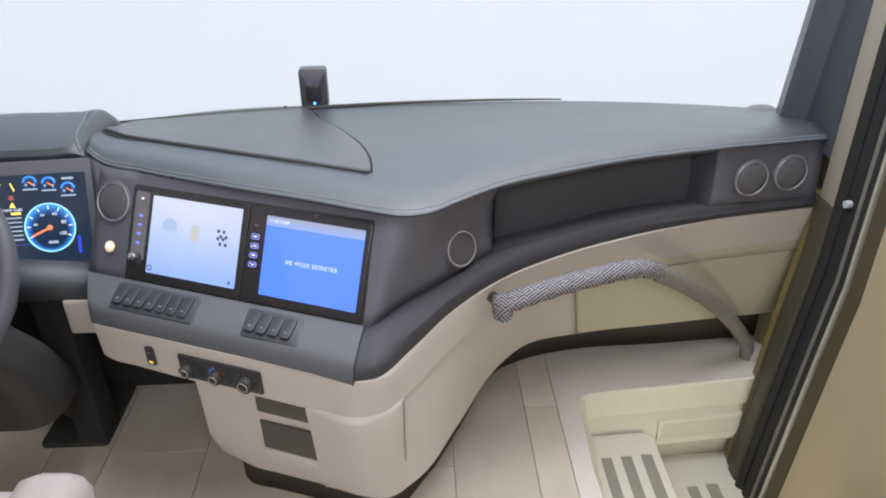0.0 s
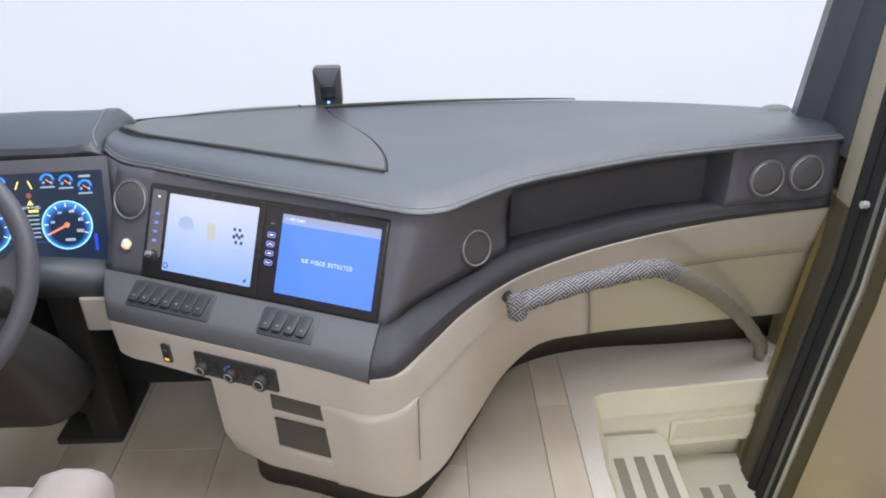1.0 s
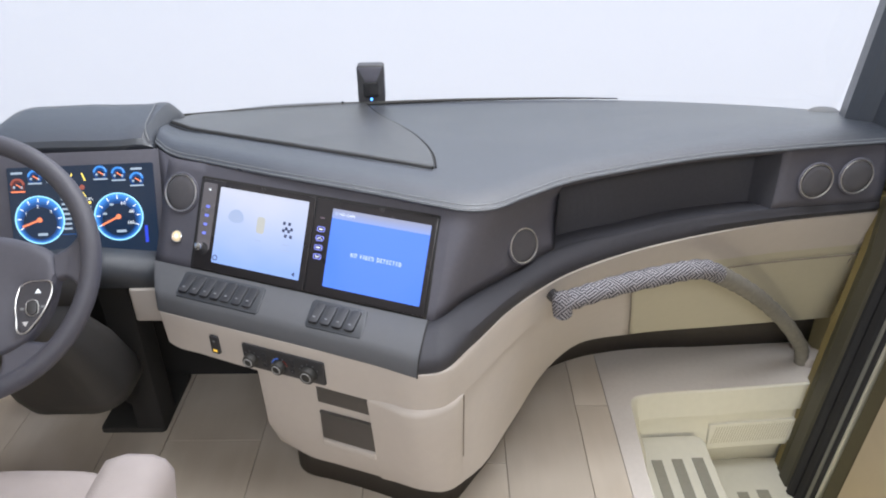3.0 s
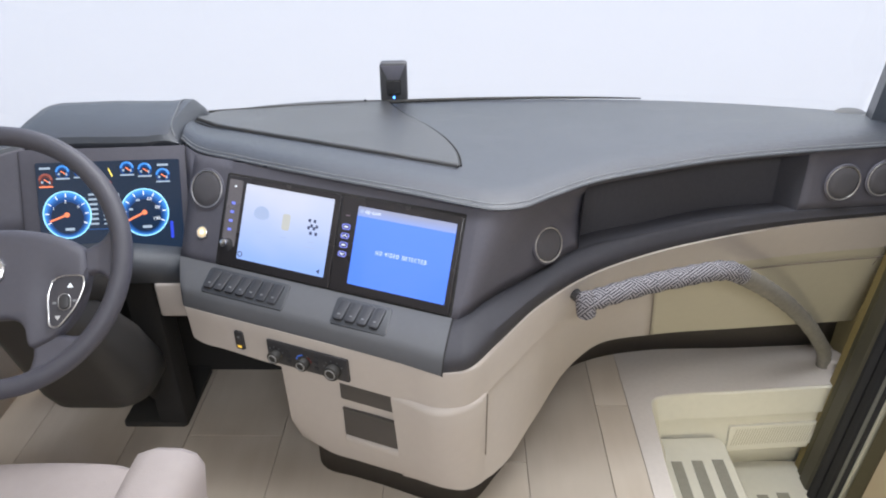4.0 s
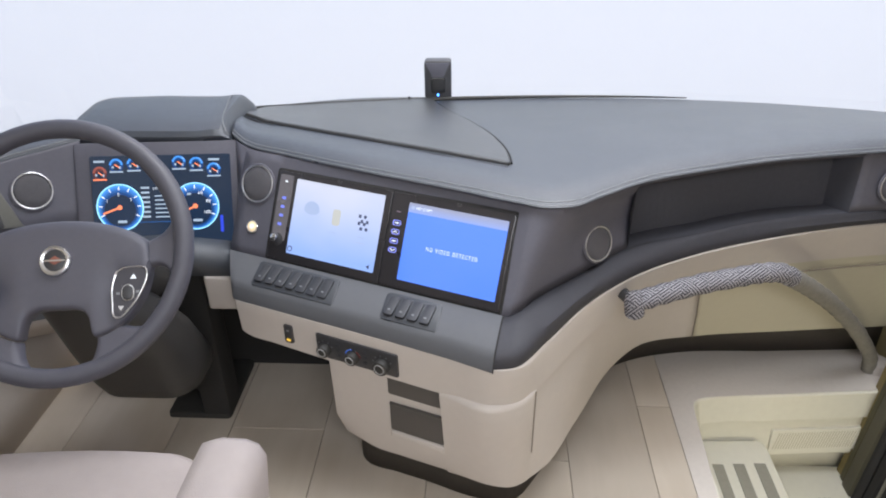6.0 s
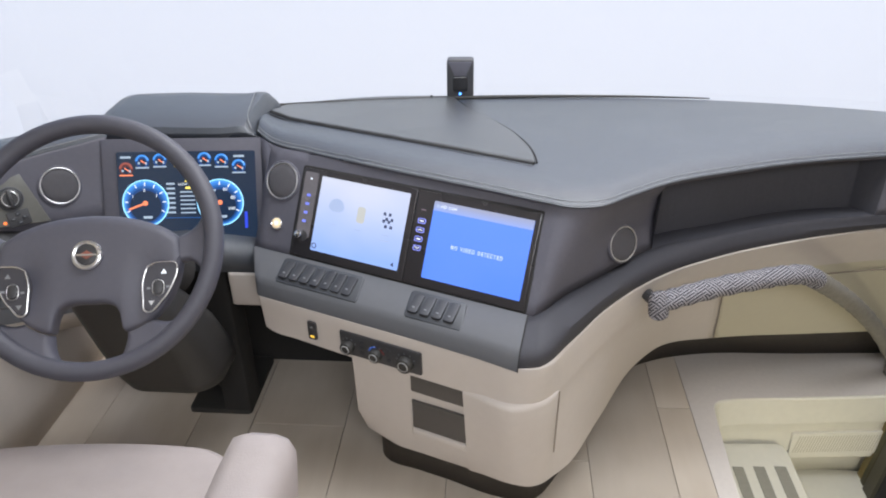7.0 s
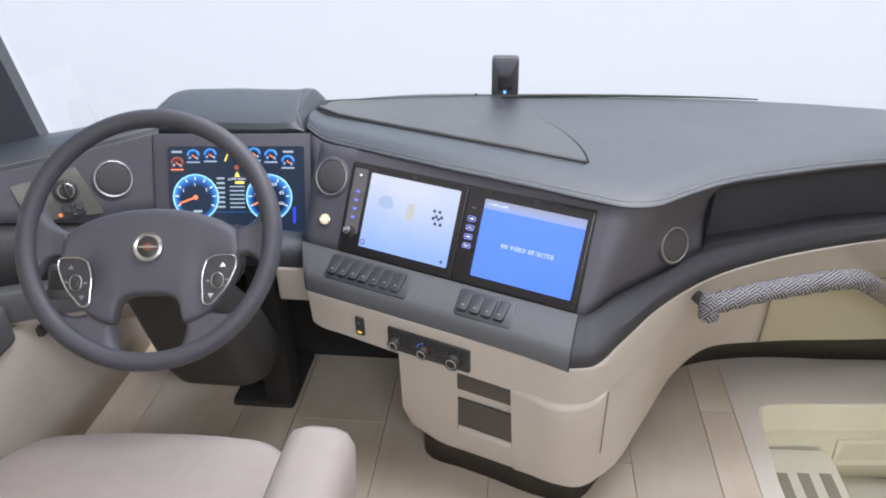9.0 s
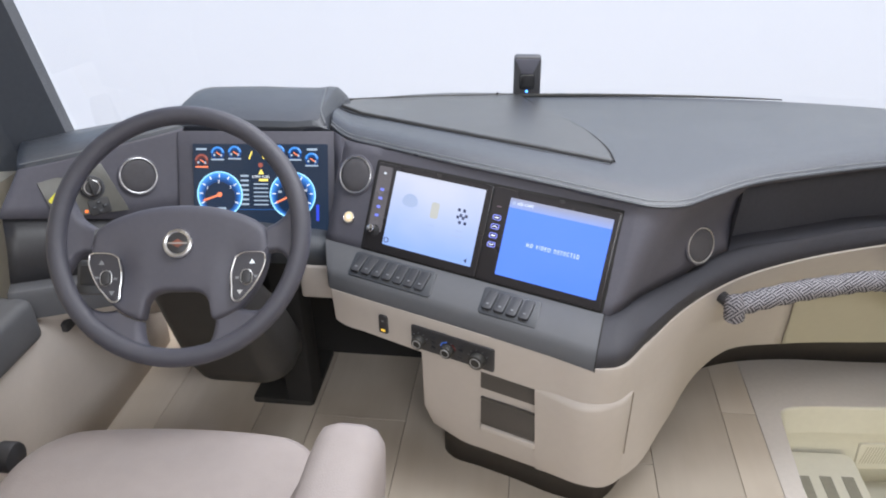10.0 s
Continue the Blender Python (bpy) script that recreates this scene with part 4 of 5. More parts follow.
# the pad's skin: columns from the lower edge to the arched top edge, rolled off all round
rows = []
for i in range(-44, 45):
    x = 0.153 * math.sin(i / 44 * math.pi / 2) if abs(i) > 38 else 0.153 * math.sin(38 / 44 * math.pi / 2) * i / 38
    y1, y0 = y_on(TOP_L, abs(x)), y_on(LOW_L, abs(x))
    row = [V((x, y1, -0.030))]
    for d in (0.0, 0.0015, 0.004, 0.008, 0.013, 0.018, 0.026, 0.040):
        row.append(V((x, y1 - min(d, (y1 - y0) * 0.45), -0.020 + 0.017 * ease(d, 0.020) * ease(0.1545 - abs(x), 0.012) + 0.003 * min(d / 0.04, 1))))
    ya, yb = row[-1].y, y0 + min(0.030, (y1 - y0) * 0.45)
    row += [V((x, ya + (yb - ya) * k / 7, row[-1].z + (-0.001 - row[-1].z) * k / 7 * ease(0.1545 - abs(x), 0.012))) for k in range(1, 7)]
    for d in (0.030, 0.018, 0.010, 0.006, 0.003, 0.001, 0.0):
        row.append(V((x, y0 + min(d, (y1 - y0) * 0.45), -0.016 + 0.013 * ease(d, 0.008) * ease(0.1545 - abs(x), 0.012) + 0.002 * min(d / 0.03, 1))))
    row.append(V((x, y0, -0.030)))
    for p in row[1:-1]:
        p.z -= 0.009 * math.exp(-(((abs(p.x) - 0.100) / 0.026) ** 2 + ((p.y + 0.066) / 0.036) ** 2))
    rows.append(row)
UPPER = [curve([(x, y, 0) for x, y in l_], 5) for l_ in ([(0.149, 0.014), (0.163, 0.021), (0.177, 0.032), (0.187, 0.048), (0.196, 0.066)], [(0.151, -0.010), (0.168, -0.008), (0.184, -0.008), (0.198, -0.008), (0.210, -0.008)], [(0.150, -0.033), (0.165, -0.030), (0.178, -0.036), (0.188, -0.052), (0.196, -0.068)])]
LOWER = [curve([(x, y, 0) for x, y in l_], 5) for l_ in ([(0.107, -0.1285), (0.127, -0.132), (0.147, -0.129), (0.166, -0.119), (0.182, -0.105)], [(0.085, -0.1415), (0.100, -0.152), (0.110, -0.161), (0.118, -0.170), (0.123, -0.176)], [(0.063, -0.1495), (0.061, -0.165), (0.057, -0.180), (0.049, -0.193), (0.036, -0.206)])]
part("airbag_pad", loft(rows), PAD, wheel, "smooth dark grey airbag cover", angle=60)
PODM = mat("pod_plastic", (0.045, 0.044, 0.054), 0.45, vary=0.08, bump=0.1)
for sx in (1, -1):
    for A_, M_, B_ in UPPER, LOWER:
        rows = []
        for p, c, q, in zip(A_, M_, B_):
            row = []
            for k in range(17):
                w_ = k / 16
                d = min(w_, 1 - w_) * (p - q).length
                pt = p * ((1 - w_) * (1 - 2 * w_)) + c * (4 * w_ * (1 - w_)) + q * (w_ * (2 * w_ - 1))
                row.append(V((sx * pt.x, pt.y, -0.019 + 0.012 * ease(d, 0.010) + 0.004 * min(max((math.hypot(pt.x, pt.y) - 0.17) / 0.03, 0), 1))))
            row = [row[0] + V((0, 0, -0.012))] + row + [row[-1] + V((0, 0, -0.012))]
            rows.append(row)
        part("spoke", loft(rows), PAD, wheel, angle=60)
    pod = [(0.101, -0.041), (0.112, -0.035), (0.130, -0.033), (0.150, -0.037), (0.151, -0.044), (0.143, -0.072), (0.124, -0.101), (0.104, -0.117), (0.100, -0.116), (0.095, -0.092), (0.0945, -0.064)]
    line_ = curve([(sx * x, y, 0.004) for x, y in pod + pod[:1]], 5)[:-1]
    pad_ = part("button_pod", prism([(p.x, p.y) for p in (line_ if sx > 0 else line_[::-1])], -0.018, 0.004, 0.001), PODM, wheel, "black thumb-button pod")
    part("pod_trim", tube(line_, 0.0015, 8, closed=True), CHROME, pad_, "chrome edging")
    part("rocker_button", prism(rounded(0.017, 0.024, 0.008, 4, sx * 0.120, -0.076), 0.003, 0.008, 0.002), BLACK, pad_)
    part("rocker_rim", tube([V((x, y, 0.0045)) for x, y in rounded(0.019, 0.026, 0.009, 4, sx * 0.120, -0.076)], 0.0008, 6, closed=True), SATIN, pad_)
    part("button_mark", prism([(sx * 0.129 - 0.005, -0.053), (sx * 0.129 + 0.005, -0.053), (sx * 0.129, -0.045)], 0.004, 0.0046), WH if sx > 0 else THREAD, pad_)
    part("button_mark", prism([(sx * 0.109 - 0.005, -0.098), (sx * 0.109, -0.106), (sx * 0.109 + 0.005, -0.098)], 0.004, 0.0046), mat("grey_mark", (0.55, 0.55, 0.56), 0.5, vary=0) if sx > 0 else THREAD, pad_)
    part("button_mark", flat(0.006, 0.004, sx * 0.136, -0.075, 0.004), THREAD, pad_)
    part("button_mark", flat(0.006, 0.004, sx * 0.104, -0.077, 0.004), THREAD, pad_)
part("emblem_disc", disc(0.019, -0.004, 0.005, 0.001, 36, cx=0.0, cy=-0.017), BLACK, wheel)
part("emblem_ring", ring(0.0215, 0.0042, 0.003, 40, 8, 0.0, -0.017), CHROME, wheel, "polished chrome emblem ring")
part("emblem_shape", prism([(-0.013, -0.017), (0.0, -0.0245), (0.013, -0.017), (0.0, -0.0095)], 0.004, 0.0058, 0.0005), mat("emblem_red", (0.24, 0.085, 0.06), 0.4, vary=0.1), wheel)
part("emblem_shape", flat(0.034, 0.0028, 0.0, -0.017, 0.0058), CHROME, wheel)

# ---- steering column, pedals ----
column = thing("steering_column", "dark plastic steering column shroud reaching down to the floor", "steering column", base=(-1.03, 1.35, 0))
ax = W_M.col[2].to_3d() * -1
p0 = W_M.translation + ax * 0.035
path = [p0, p0 + ax * 0.08, p0 + ax * 0.22, p0 + ax * 0.34]
part("upper_shroud", tube(path, [0.034, 0.040, 0.055, 0.065], 20), BLACK_MATT, column, "round upper column shroud")
sects = [(1.03, 0.64, 0.07, 0.05), (1.10, 0.56, 0.105, 0.07), (1.18, 0.42, 0.130, 0.09), (1.235, 0.30, 0.137, 0.10), (1.255, 0.255, 0.128, 0.10), (1.262, 0.240, 0.110, 0.085)]
rows = []
for y, z, w, d in sects:
    rows.append([V((-1.078 + x * 0.93, y + yy, z)) for x, yy in rounded(w * 2, d * 2, min(w, d) * 0.7, 6)])
part("lower_shroud", loft(rows, True, caps=True), mat("dark_shroud", (0.028, 0.027, 0.027), 0.5, vary=0.08, bump=0.1), column, "moulded lower column shroud", angle=50)
part("column_post", cube((-1.05, 1.36, 0.0), (-0.972, 1.45, 0.55), 0.01), BLACK_MATT, column)
part("column_tube", tube([V((-1.05, 1.25, 0.35)), V((-1.05, 1.45, 0.05))], 0.04, 14), BLACK_MATT, column)
stalk = W_M @ V((-0.10, -0.02, -0.06))
part("stalk", tube([stalk, W_M @ V((-0.17, -0.045, -0.065))], 0.011, 10), BLACK, column, "black turn-signal stalk")
pad_ = part("stalk_pad", cube((-0.205, -0.098, -0.078), (-0.135, -0.036, -0.060), 0.005, 2, W_M), SLATE, column, "slate control block")
part("switch", cube((-0.196, -0.082, -0.062), (-0.160, -0.046, -0.054), 0.003, 2, W_M), BLACK, pad_, "black toggle switch")
mat_ = thing("floor_plate", "black rubber floor plate below the steering column", "floor plate", base=(-1.05, 1.4, 0))
part("plate", prism(rounded(0.175, 0.24, 0.012, 4, -1.062, 1.478), 0.0, 0.015, 0.004), RUBBER, mat_)
for px, w in ((-1.30, 0.07), (-1.22, 0.06)):
    ped = thing("pedal", "black rubber foot pedal", "pedal", "pedals", base=(px, 1.45, 0))
    part("arm", cube((px - 0.012, 1.45, 0.10), (px + 0.012, 1.50, 0.36), 0.004), BLACK_MATT, ped)
    part("pad", cube((px - w / 2, 1.425, 0.09), (px + w / 2, 1.455, 0.24), 0.008), RUBBER, ped)

# ---- driver's seat ----
def cushion_line(w, h, r):
    pts_ = rounded(w, h, r, 8)
    out = []
    for (ax_, ay_), (bx_, by_) in zip(pts_, pts_[1:] + pts_[:1]):
        k_ = 10 if math.hypot(bx_ - ax_, by_ - ay_) > 0.1 else 1
        out += [(ax_ + (bx_ - ax_) * i / k_, ay_ + (by_ - ay_) * i / k_) for i in range(k_)]
    return out


def cushion_at(x, y, z):
    """A place on the driver's cushion, which is turned a little towards the aisle."""
    y += 0.022 * (1 - (x / 0.28) ** 2) * min(max((y + 0.05) / 0.2, 0), 1)
    return V((-0.982 + 0.996 * x - 0.065 * y, 0.484 + 0.065 * x + 0.996 * y, z))


seat = thing("driver_seat", "cream leather driver's seat with a padded armrest", "seat", base=(-1.03, 0.45, 0))
rows = []
for k, (f_, z) in enumerate([(0.90, 0.345), (0.985, 0.352), (1.0, 0.375), (1.0, 0.415), (0.985, 0.445), (0.95, 0.466), (0.88, 0.478), (0.70, 0.484), (0.35, 0.486)]):
    row = []
    for x, y in cushion_line(0.56, 0.58, 0.10):
        row.append(cushion_at(x * (1 - (1 - f_) * 0.62), y * (1 - (1 - f_) * 0.62), z - 0.010 * (abs(x) / 0.28) ** 3 * (z - 0.345) / 0.14))
    rows.append(row)
part("cushion", loft(rows, True, caps=True), SEAT, seat, "wide rounded cream leather cushion", angle=60)
part("piping", tube([cushion_at(x * 0.994, y * 0.994, 0.437) for x, y in cushion_line(0.56, 0.58, 0.10)], 0.002, 6, closed=True), SEAT, seat)
part("side_bolster", cube((-1.375, 0.16, 0.35), (-1.292, 0.672, 0.468), 0.030, 4), SEAT, seat, "narrow cream leather side bolster")
rows = [[V((-1.03 + x, y0 + y, z)) for x, y in rounded(0.50, 0.14, 0.06, 6)] for y0, z in ((0.14, 0.44), (0.12, 0.6), (0.08, 0.9), (0.05, 1.10))]
part("backrest", loft(rows, True, caps=True), SEAT, seat)
for cx in (-0.651, -1.43):
    sect = [(-0.112, 0.49), (-0.080, 0.545), (-0.060, 0.600), (-0.044, 0.630), (-0.022, 0.638), (0.020, 0.636), (0.040, 0.626), (0.050, 0.600), (0.052, 0.55), (0.050, 0.50), (0.03, 0.487), (-0.03, 0.482)]
    rows = []
    for y, f_, dz in ((0.676, 0.62, -0.008), (0.671, 0.86, -0.003), (0.655, 0.98, 0.0), (0.62, 1.0, 0.0), (0.45, 1.0, 0.0), (0.28, 1.0, 0.0), (0.20, 0.96, 0.0)):
        rows.append([V((cx + x * f_, y - 0.42 * max(0.60 - z, 0) * (1 if y > 0.5 else 0), 0.57 + (z - 0.57) * f_ + dz)) for x, z in sect])
    part("armrest", loft(rows, True, caps=True), SEAT, seat, "padded cream leather armrest", angle=50)
    part("armrest_bracket", cube((cx - 0.02, 0.22, 0.36), (cx + 0.02, 0.34, 0.50), 0.006), BLACK, seat)
part("recliner_knob", disc(0.028, 0, 0.03, 0.006, 24, m=axes((-1.325, 0.72, 0.43), (0, 1, 0), (0, 0, 1))), BLACK, seat, "black adjuster knob")
part("pedestal", cube((-1.20, 0.25, 0.0), (-0.86, 0.60, 0.36), 0.02), BLACK, seat, "black seat pedestal")

# ---- side console on the driver's left ----
side = thing("side_console", "cream moulded side console along the driver's wall", "console", base=(-1.55, 0.8, 0))
sec = [(-1.60, 0.435), (-1.524, 0.435), (-1.512, 0.431), (-1.504, 0.422), (-1.500, 0.408), (-1.498, 0.30), (-1.502, 0.15), (-1.508, 0.0)]
part("body", loft([[V((x, y, z * (1 if y < 1.1 else 1 - 0.35 * (y - 1.1) / 0.5))) for x, z in sec] for y in (-0.6, 0.1, 0.4, 0.7, 0.9, 1.05, 1.10, 1.20, 1.45, 1.60)]), CREAM, side, solid=0.01, angle=28)
part("arm_pad", cube((-1.61, -0.2, 0.405), (-1.480, 1.095, 0.515), 0.022, 3), SLATE, side, "slate grey padded top")
part("latch", cube((-1.515, 1.165, 0.36), (-1.485, 1.225, 0.385), 0.005), BLACK, side, "small black latch")

# ---- grab handle ----
SLEEVE = mat("maze_print_sleeve", (0.30, 0.29, 0.32), 0.9, vary=0.1, bump=0.3, bump_scale=700)
n, ln = SLEEVE.node_tree.nodes, SLEEVE.node_tree.links.new
co = n.new("ShaderNodeTexCoord")
cell, wave_a, wave_b, mixw, ramp = n.new("ShaderNodeTexVoronoi"), n.new("ShaderNodeTexWave"), n.new("ShaderNodeTexWave"), n.new("ShaderNodeMix"), n.new("ShaderNodeValToRGB")
cell.inputs["Scale"].default_value = 75
wave_a.inputs["Scale"].default_value = wave_b.inputs["Scale"].default_value = 60
wave_a.bands_direction = wave_b.bands_direction = "DIAGONAL"
turn = n.new("ShaderNodeMapping")
turn.inputs["Rotation"].default_value = (0, radians(90), 0)
ln(co.outputs["Object"], turn.inputs[0])
gate = n.new("ShaderNodeMath")
gate.operation, gate.inputs[1].default_value = "GREATER_THAN", 0.5
sepc = n.new("ShaderNodeSeparateColor")
for w_ in (cell, wave_a):
    ln(co.outputs["Object"], w_.inputs["Vector"])
ln(turn.outputs[0], wave_b.inputs["Vector"])
ln(cell.outputs["Color"], sepc.inputs[0]), ln(sepc.outputs[0], gate.inputs[0])
ln(gate.outputs[0], mixw.inputs["Factor"]), ln(wave_a.outputs["Fac"], mixw.inputs["A"]), ln(wave_b.outputs["Fac"], mixw.inputs["B"])
ln(mixw.outputs["Result"], ramp.inputs[0])
ramp.color_ramp.elements[0].position, ramp.color_ramp.elements[0].color = 0.40, (0.055, 0.054, 0.064, 1)
ramp.color_ramp.elements[1].position, ramp.color_ramp.elements[1].color = 0.60, (0.30, 0.29, 0.315, 1)
ln(ramp.outputs[0], n["Principled BSDF"].inputs["Base Color"])
BARE = mat("grey_sleeve_end", (0.20, 0.188, 0.165), 0.85, vary=0.2, scale=25, bump=0.5, bump_scale=250)
grab = thing("grab_handle", "curved grab handle wrapped in a grey maze-print fabric sleeve", "grab handle", base=(0.4, 1.4, 0))
path = curve([(0.035, 1.239, 0.491), (0.060, 1.247, 0.493), (0.114, 1.265, 0.500), (0.195, 1.292, 0.508), (0.279, 1.319, 0.510), (0.340, 1.339, 0.510), (0.391, 1.357, 0.503), (0.440, 1.386, 0.472)], 8)
rad = [0.0232 + 0.0012 * math.sin(k * 1.3) for k in range(len(path))]
rad[0] = 0.020
part("sleeve", tube(path, rad, 20), SLEEVE, grab, "maze-print fabric sleeve")
part("sleeve_end", tube([V((0.041, 1.242, 0.520)), V((0.043, 1.238, 0.512)), V((0.046, 1.238, 0.49)), V((0.050, 1.240, 0.463)), V((0.051, 1.241, 0.456))], [0.014, 0.019, 0.0225, 0.022, 0.015], 14), SLEEVE, grab)
path = curve([(0.425, 1.377, 0.483), (0.462, 1.399, 0.454), (0.518, 1.433, 0.409), (0.577, 1.468, 0.358), (0.637, 1.504, 0.300), (0.704, 1.543, 0.229), (0.795, 1.597, 0.116), (0.838, 1.623, 0.049), (0.848, 1.629, 0.004)], 7)
rad = [0.0232 - 0.003 * k / 40 + 0.0012 * math.sin(k * 1.7) for k in range(len(path))]
part("lower_wrap", tube(path, rad, 18), BARE, grab, "plain grey wrapped lower end")
part("foot_cup", disc(0.036, 0.0, 0.030, 0.008, 28, m=Matrix.Translation((0.872, 1.640, 0.0))), CREAM, grab, "cream mounting cup")
part("mount", tube([V((0.045, 1.245, 0.488)), V((0.02, 1.30, 0.488))], 0.014, 10), BLACK, grab)

# ---- step well and entry door ----
rim_ = [(0.237, -0.6), (0.283, -0.6), (0.283, 1.12), (0.297, 1.455), (0.304, 1.476), (0.318, 1.490), (0.345, 1.499), (0.866, 1.548), (0.915, 1.556), (0.915, 1.79), (0.237, 1.79)]
surround = part("step_surround", prism(rim_, -0.045, 0.0, 0.004, 2), STONE, None)
tagged(surround, "pale solid-surface border around the entry step well", "floor border", kind="structure")
well = thing("step_well", "white moulded entry step well with grey grip strips", "steps", base=(0.6, 1.2, -0.35), kind="structure")
inner = curve([(0.288, 0.2, 0), (0.290, 1.12, 0), (0.300, 1.44, 0), (0.308, 1.470, 0), (0.322, 1.485, 0), (0.348, 1.493, 0), (0.55, 1.513, 0), (0.864, 1.542, 0)], 6)


def well_at(p, depth):
    k = min(max((p.x - 0.30) / 0.05, 0), 1)
    return V((p.x + (1 - k) * 0.06 * depth / 0.165, p.y - k * 0.0, -depth))


rows = [[p + V((0, 0, -0.002)) for p in inner]]
for depth, shift in ((0.012, 0.0), (0.098, -0.002), (0.104, 0.010), (0.110, 0.012), (0.170, 0.006), (0.238, 0.0), (0.246, 0.004), (0.249, 0.045), (0.345, 0.040)):
    rows.append([well_at(p, depth) + V((0, shift * min(max((p.x - 0.30) / 0.05, 0), 1), 0)) for p in inner])
part("liner", loft(rows), LINER, well, "white moulded liner", solid=0.006, angle=30)
part("tread", prism([(0.340, 0.2), (0.542, 0.2), (0.542, 1.47), (0.536, 1.492), (0.52, 1.502), (0.36, 1.495), (0.345, 1.48)], -0.34, -0.166, 0.006, 3), LINER, well, "upper white tread")
part("tread", cube((0.53, 0.2, -0.40), (0.87, 1.57, -0.333), 0.004), LINER, well, "lower white tread")
for x0, x1, y1, z in ((0.367, 0.397, 1.402, -0.166), (0.425, 0.456, 1.406, -0.166), (0.484, 0.516, 1.410, -0.166), (0.652, 0.684, 1.432, -0.333), (0.712, 0.748, 1.440, -0.333)):
    part("grip_strip", cube((x0, 0.3, z - 0.001), (x1, y1, z + 0.0025), 0.001, 1), STRIP, well, "grey gritty grip strip")
grille = thing("speaker_grille", "white perforated grille in the step riser", "grille", m=axes((0.70, 1.5235, -0.180), (0.995, 0.09, 0), (0, 0.07, 0.99)))
part("plate", prism(rounded(0.27, 0.080, 0.006, 3), -0.010, 0.0, 0.0), LINER, grille)
HOLE = mat("grille_slot", (0.48, 0.455, 0.37), 0.8, vary=0)
for k in range(30):
    part("slot", flat(0.0035, 0.062, -0.118 + 0.0081 * k, 0.0, 0.0001, 0.001, 0.0003, -12), HOLE, grille)

door = thing("door_1", "tan entry door with black seals and a bronze frame", "door", base=(0.88, 1.3, 0.0), kind="structure")


def jamb(y0, y1, x0, r=0.004, z0=-0.5, z1=2.05):
    """An upright member of the doorway, from y0 to y1; below the sill line the body tucks in."""
    rows_ = []
    for z in [z0] + [v for v in (-0.3, -0.1, 0.1, 0.25, 0.38, 0.45) if z0 < v < z1] + [z1]:
        k = 0.075 * max(0.45 - z, 0) - 0.012 * max(0.15 - abs(z - 0.45), 0)
        rows_.append([V((x - k, y, z)) for x, y in ((x0 + r, y0), (x0, y0 + r), (x0, (y0 + y1) / 2), (x0, y1 - r), (x0 + r, y1), (0.93, y1), (0.93, y0))])
    return loft(rows_, True, caps=True)


DOOR_SEAL = mat("black_door_seal", (0.016, 0.016, 0.018), 0.75, vary=0.12, scale=20, bump=0.1, spec=0.3)
PALE_EDGE = mat("pale_metal_edge", (0.40, 0.39, 0.33), 0.4, metal=0.3, vary=0.05)
part("panel", jamb(-1.2, 1.258, 0.868), TAN, door, "tan vinyl door panel")
# not a rubber lip: a dark olive strip for the soft shadow here
part("seal", jamb(1.258, 1.320, 0.874, 0.008), mat("olive_door_shade", (0.060, 0.050, 0.024), 0.6, vary=0.1), door, "edge of the door panel, its soft shadow painted dark olive")
part("edge_trim", jamb(1.320, 1.329, 0.868, 0.002), PALE_EDGE, door, "pale metal edge")
part("seal", jamb(1.329, 1.350, 0.866, 0.005), DOOR_SEAL, door, "black rubber seal")
part("edge_trim", jamb(1.350, 1.364, 0.866, 0.004), mat("grey_edge", (0.13, 0.13, 0.115), 0.5, vary=0.08), door, "dull grey metal edge")
part("seal", jamb(1.364, 1.412, 0.866, 0.010), DOOR_SEAL, door, "black rubber seal")
part("seal", jamb(1.412, 1.447, 0.858, 0.012), DOOR_SEAL, door, "black rubber seal")
# lower part of the upright: its shade is put into the olive grey
part("door_frame", jamb(1.447, 1.506, 0.862, 0.008, z1=0.60), mat("shaded_frame_olive", (0.055, 0.050, 0.034), 0.5, vary=0.1, bump=0.1), door, "aluminium frame, its shade painted olive grey")
part("door_frame", jamb(1.506, 1.531, 0.868, 0.004, z1=0.60), OLIVE, door, "bronze aluminium frame")
part("door_frame", jamb(1.531, 1.562, 0.872, 0.004, z1=0.60), mat("gold_brown_edge", (0.19, 0.145, 0.055), 0.5, vary=0.1, bump=0.1), door, "gold-brown edging")
part("lock_knob", disc(0.009, 0, 0.016, 0.004, 18, m=axes((0.850, 1.381, 0.643), (0, 1, 0.2), (0, -0.2, 1))), mat("white_knob", (0.42, 0.43, 0.45), 0.4, vary=0), door, "small white lock knob")
wall_right = part("wall_right", cube((0.915, 1.525, -0.5), (0.96, 1.80, 0.70)), mat("olive_tan_wall", (0.34, 0.29, 0.16), 0.6, vary=0.05, bump=0.1), None)
# unseen piece behind the dash, added against the same leak on this side
part("light_stop_panel", cube((0.915, 1.80, -1.0), (0.96, 1.95, 0.66)), TAN, wall_right)
# the same upright higher up, cream for the windshield light on it
part("wall_strip", cube((0.866, 1.447, 0.60), (0.92, 1.512, 2.05), 0.004), mat("lit_frame_cream", (0.30, 0.275, 0.22), 0.55, vary=0.05, bump=0.1), wall_right, "narrow upper part of the upright, painted cream as lit")
part("pillar_trim", cube((0.862, 1.512, 0.70), (0.92, 1.66, 2.05), 0.006), LEATHER, wall_right, "charcoal trim beside the pillar")
part("panel", cube((0.90, -2.5, -0.5), (0.95, -1.2, 2.05)), TAN, wall_right)
tagged(wall_right, "tan side wall beside the entry door", "wall", kind="structure")
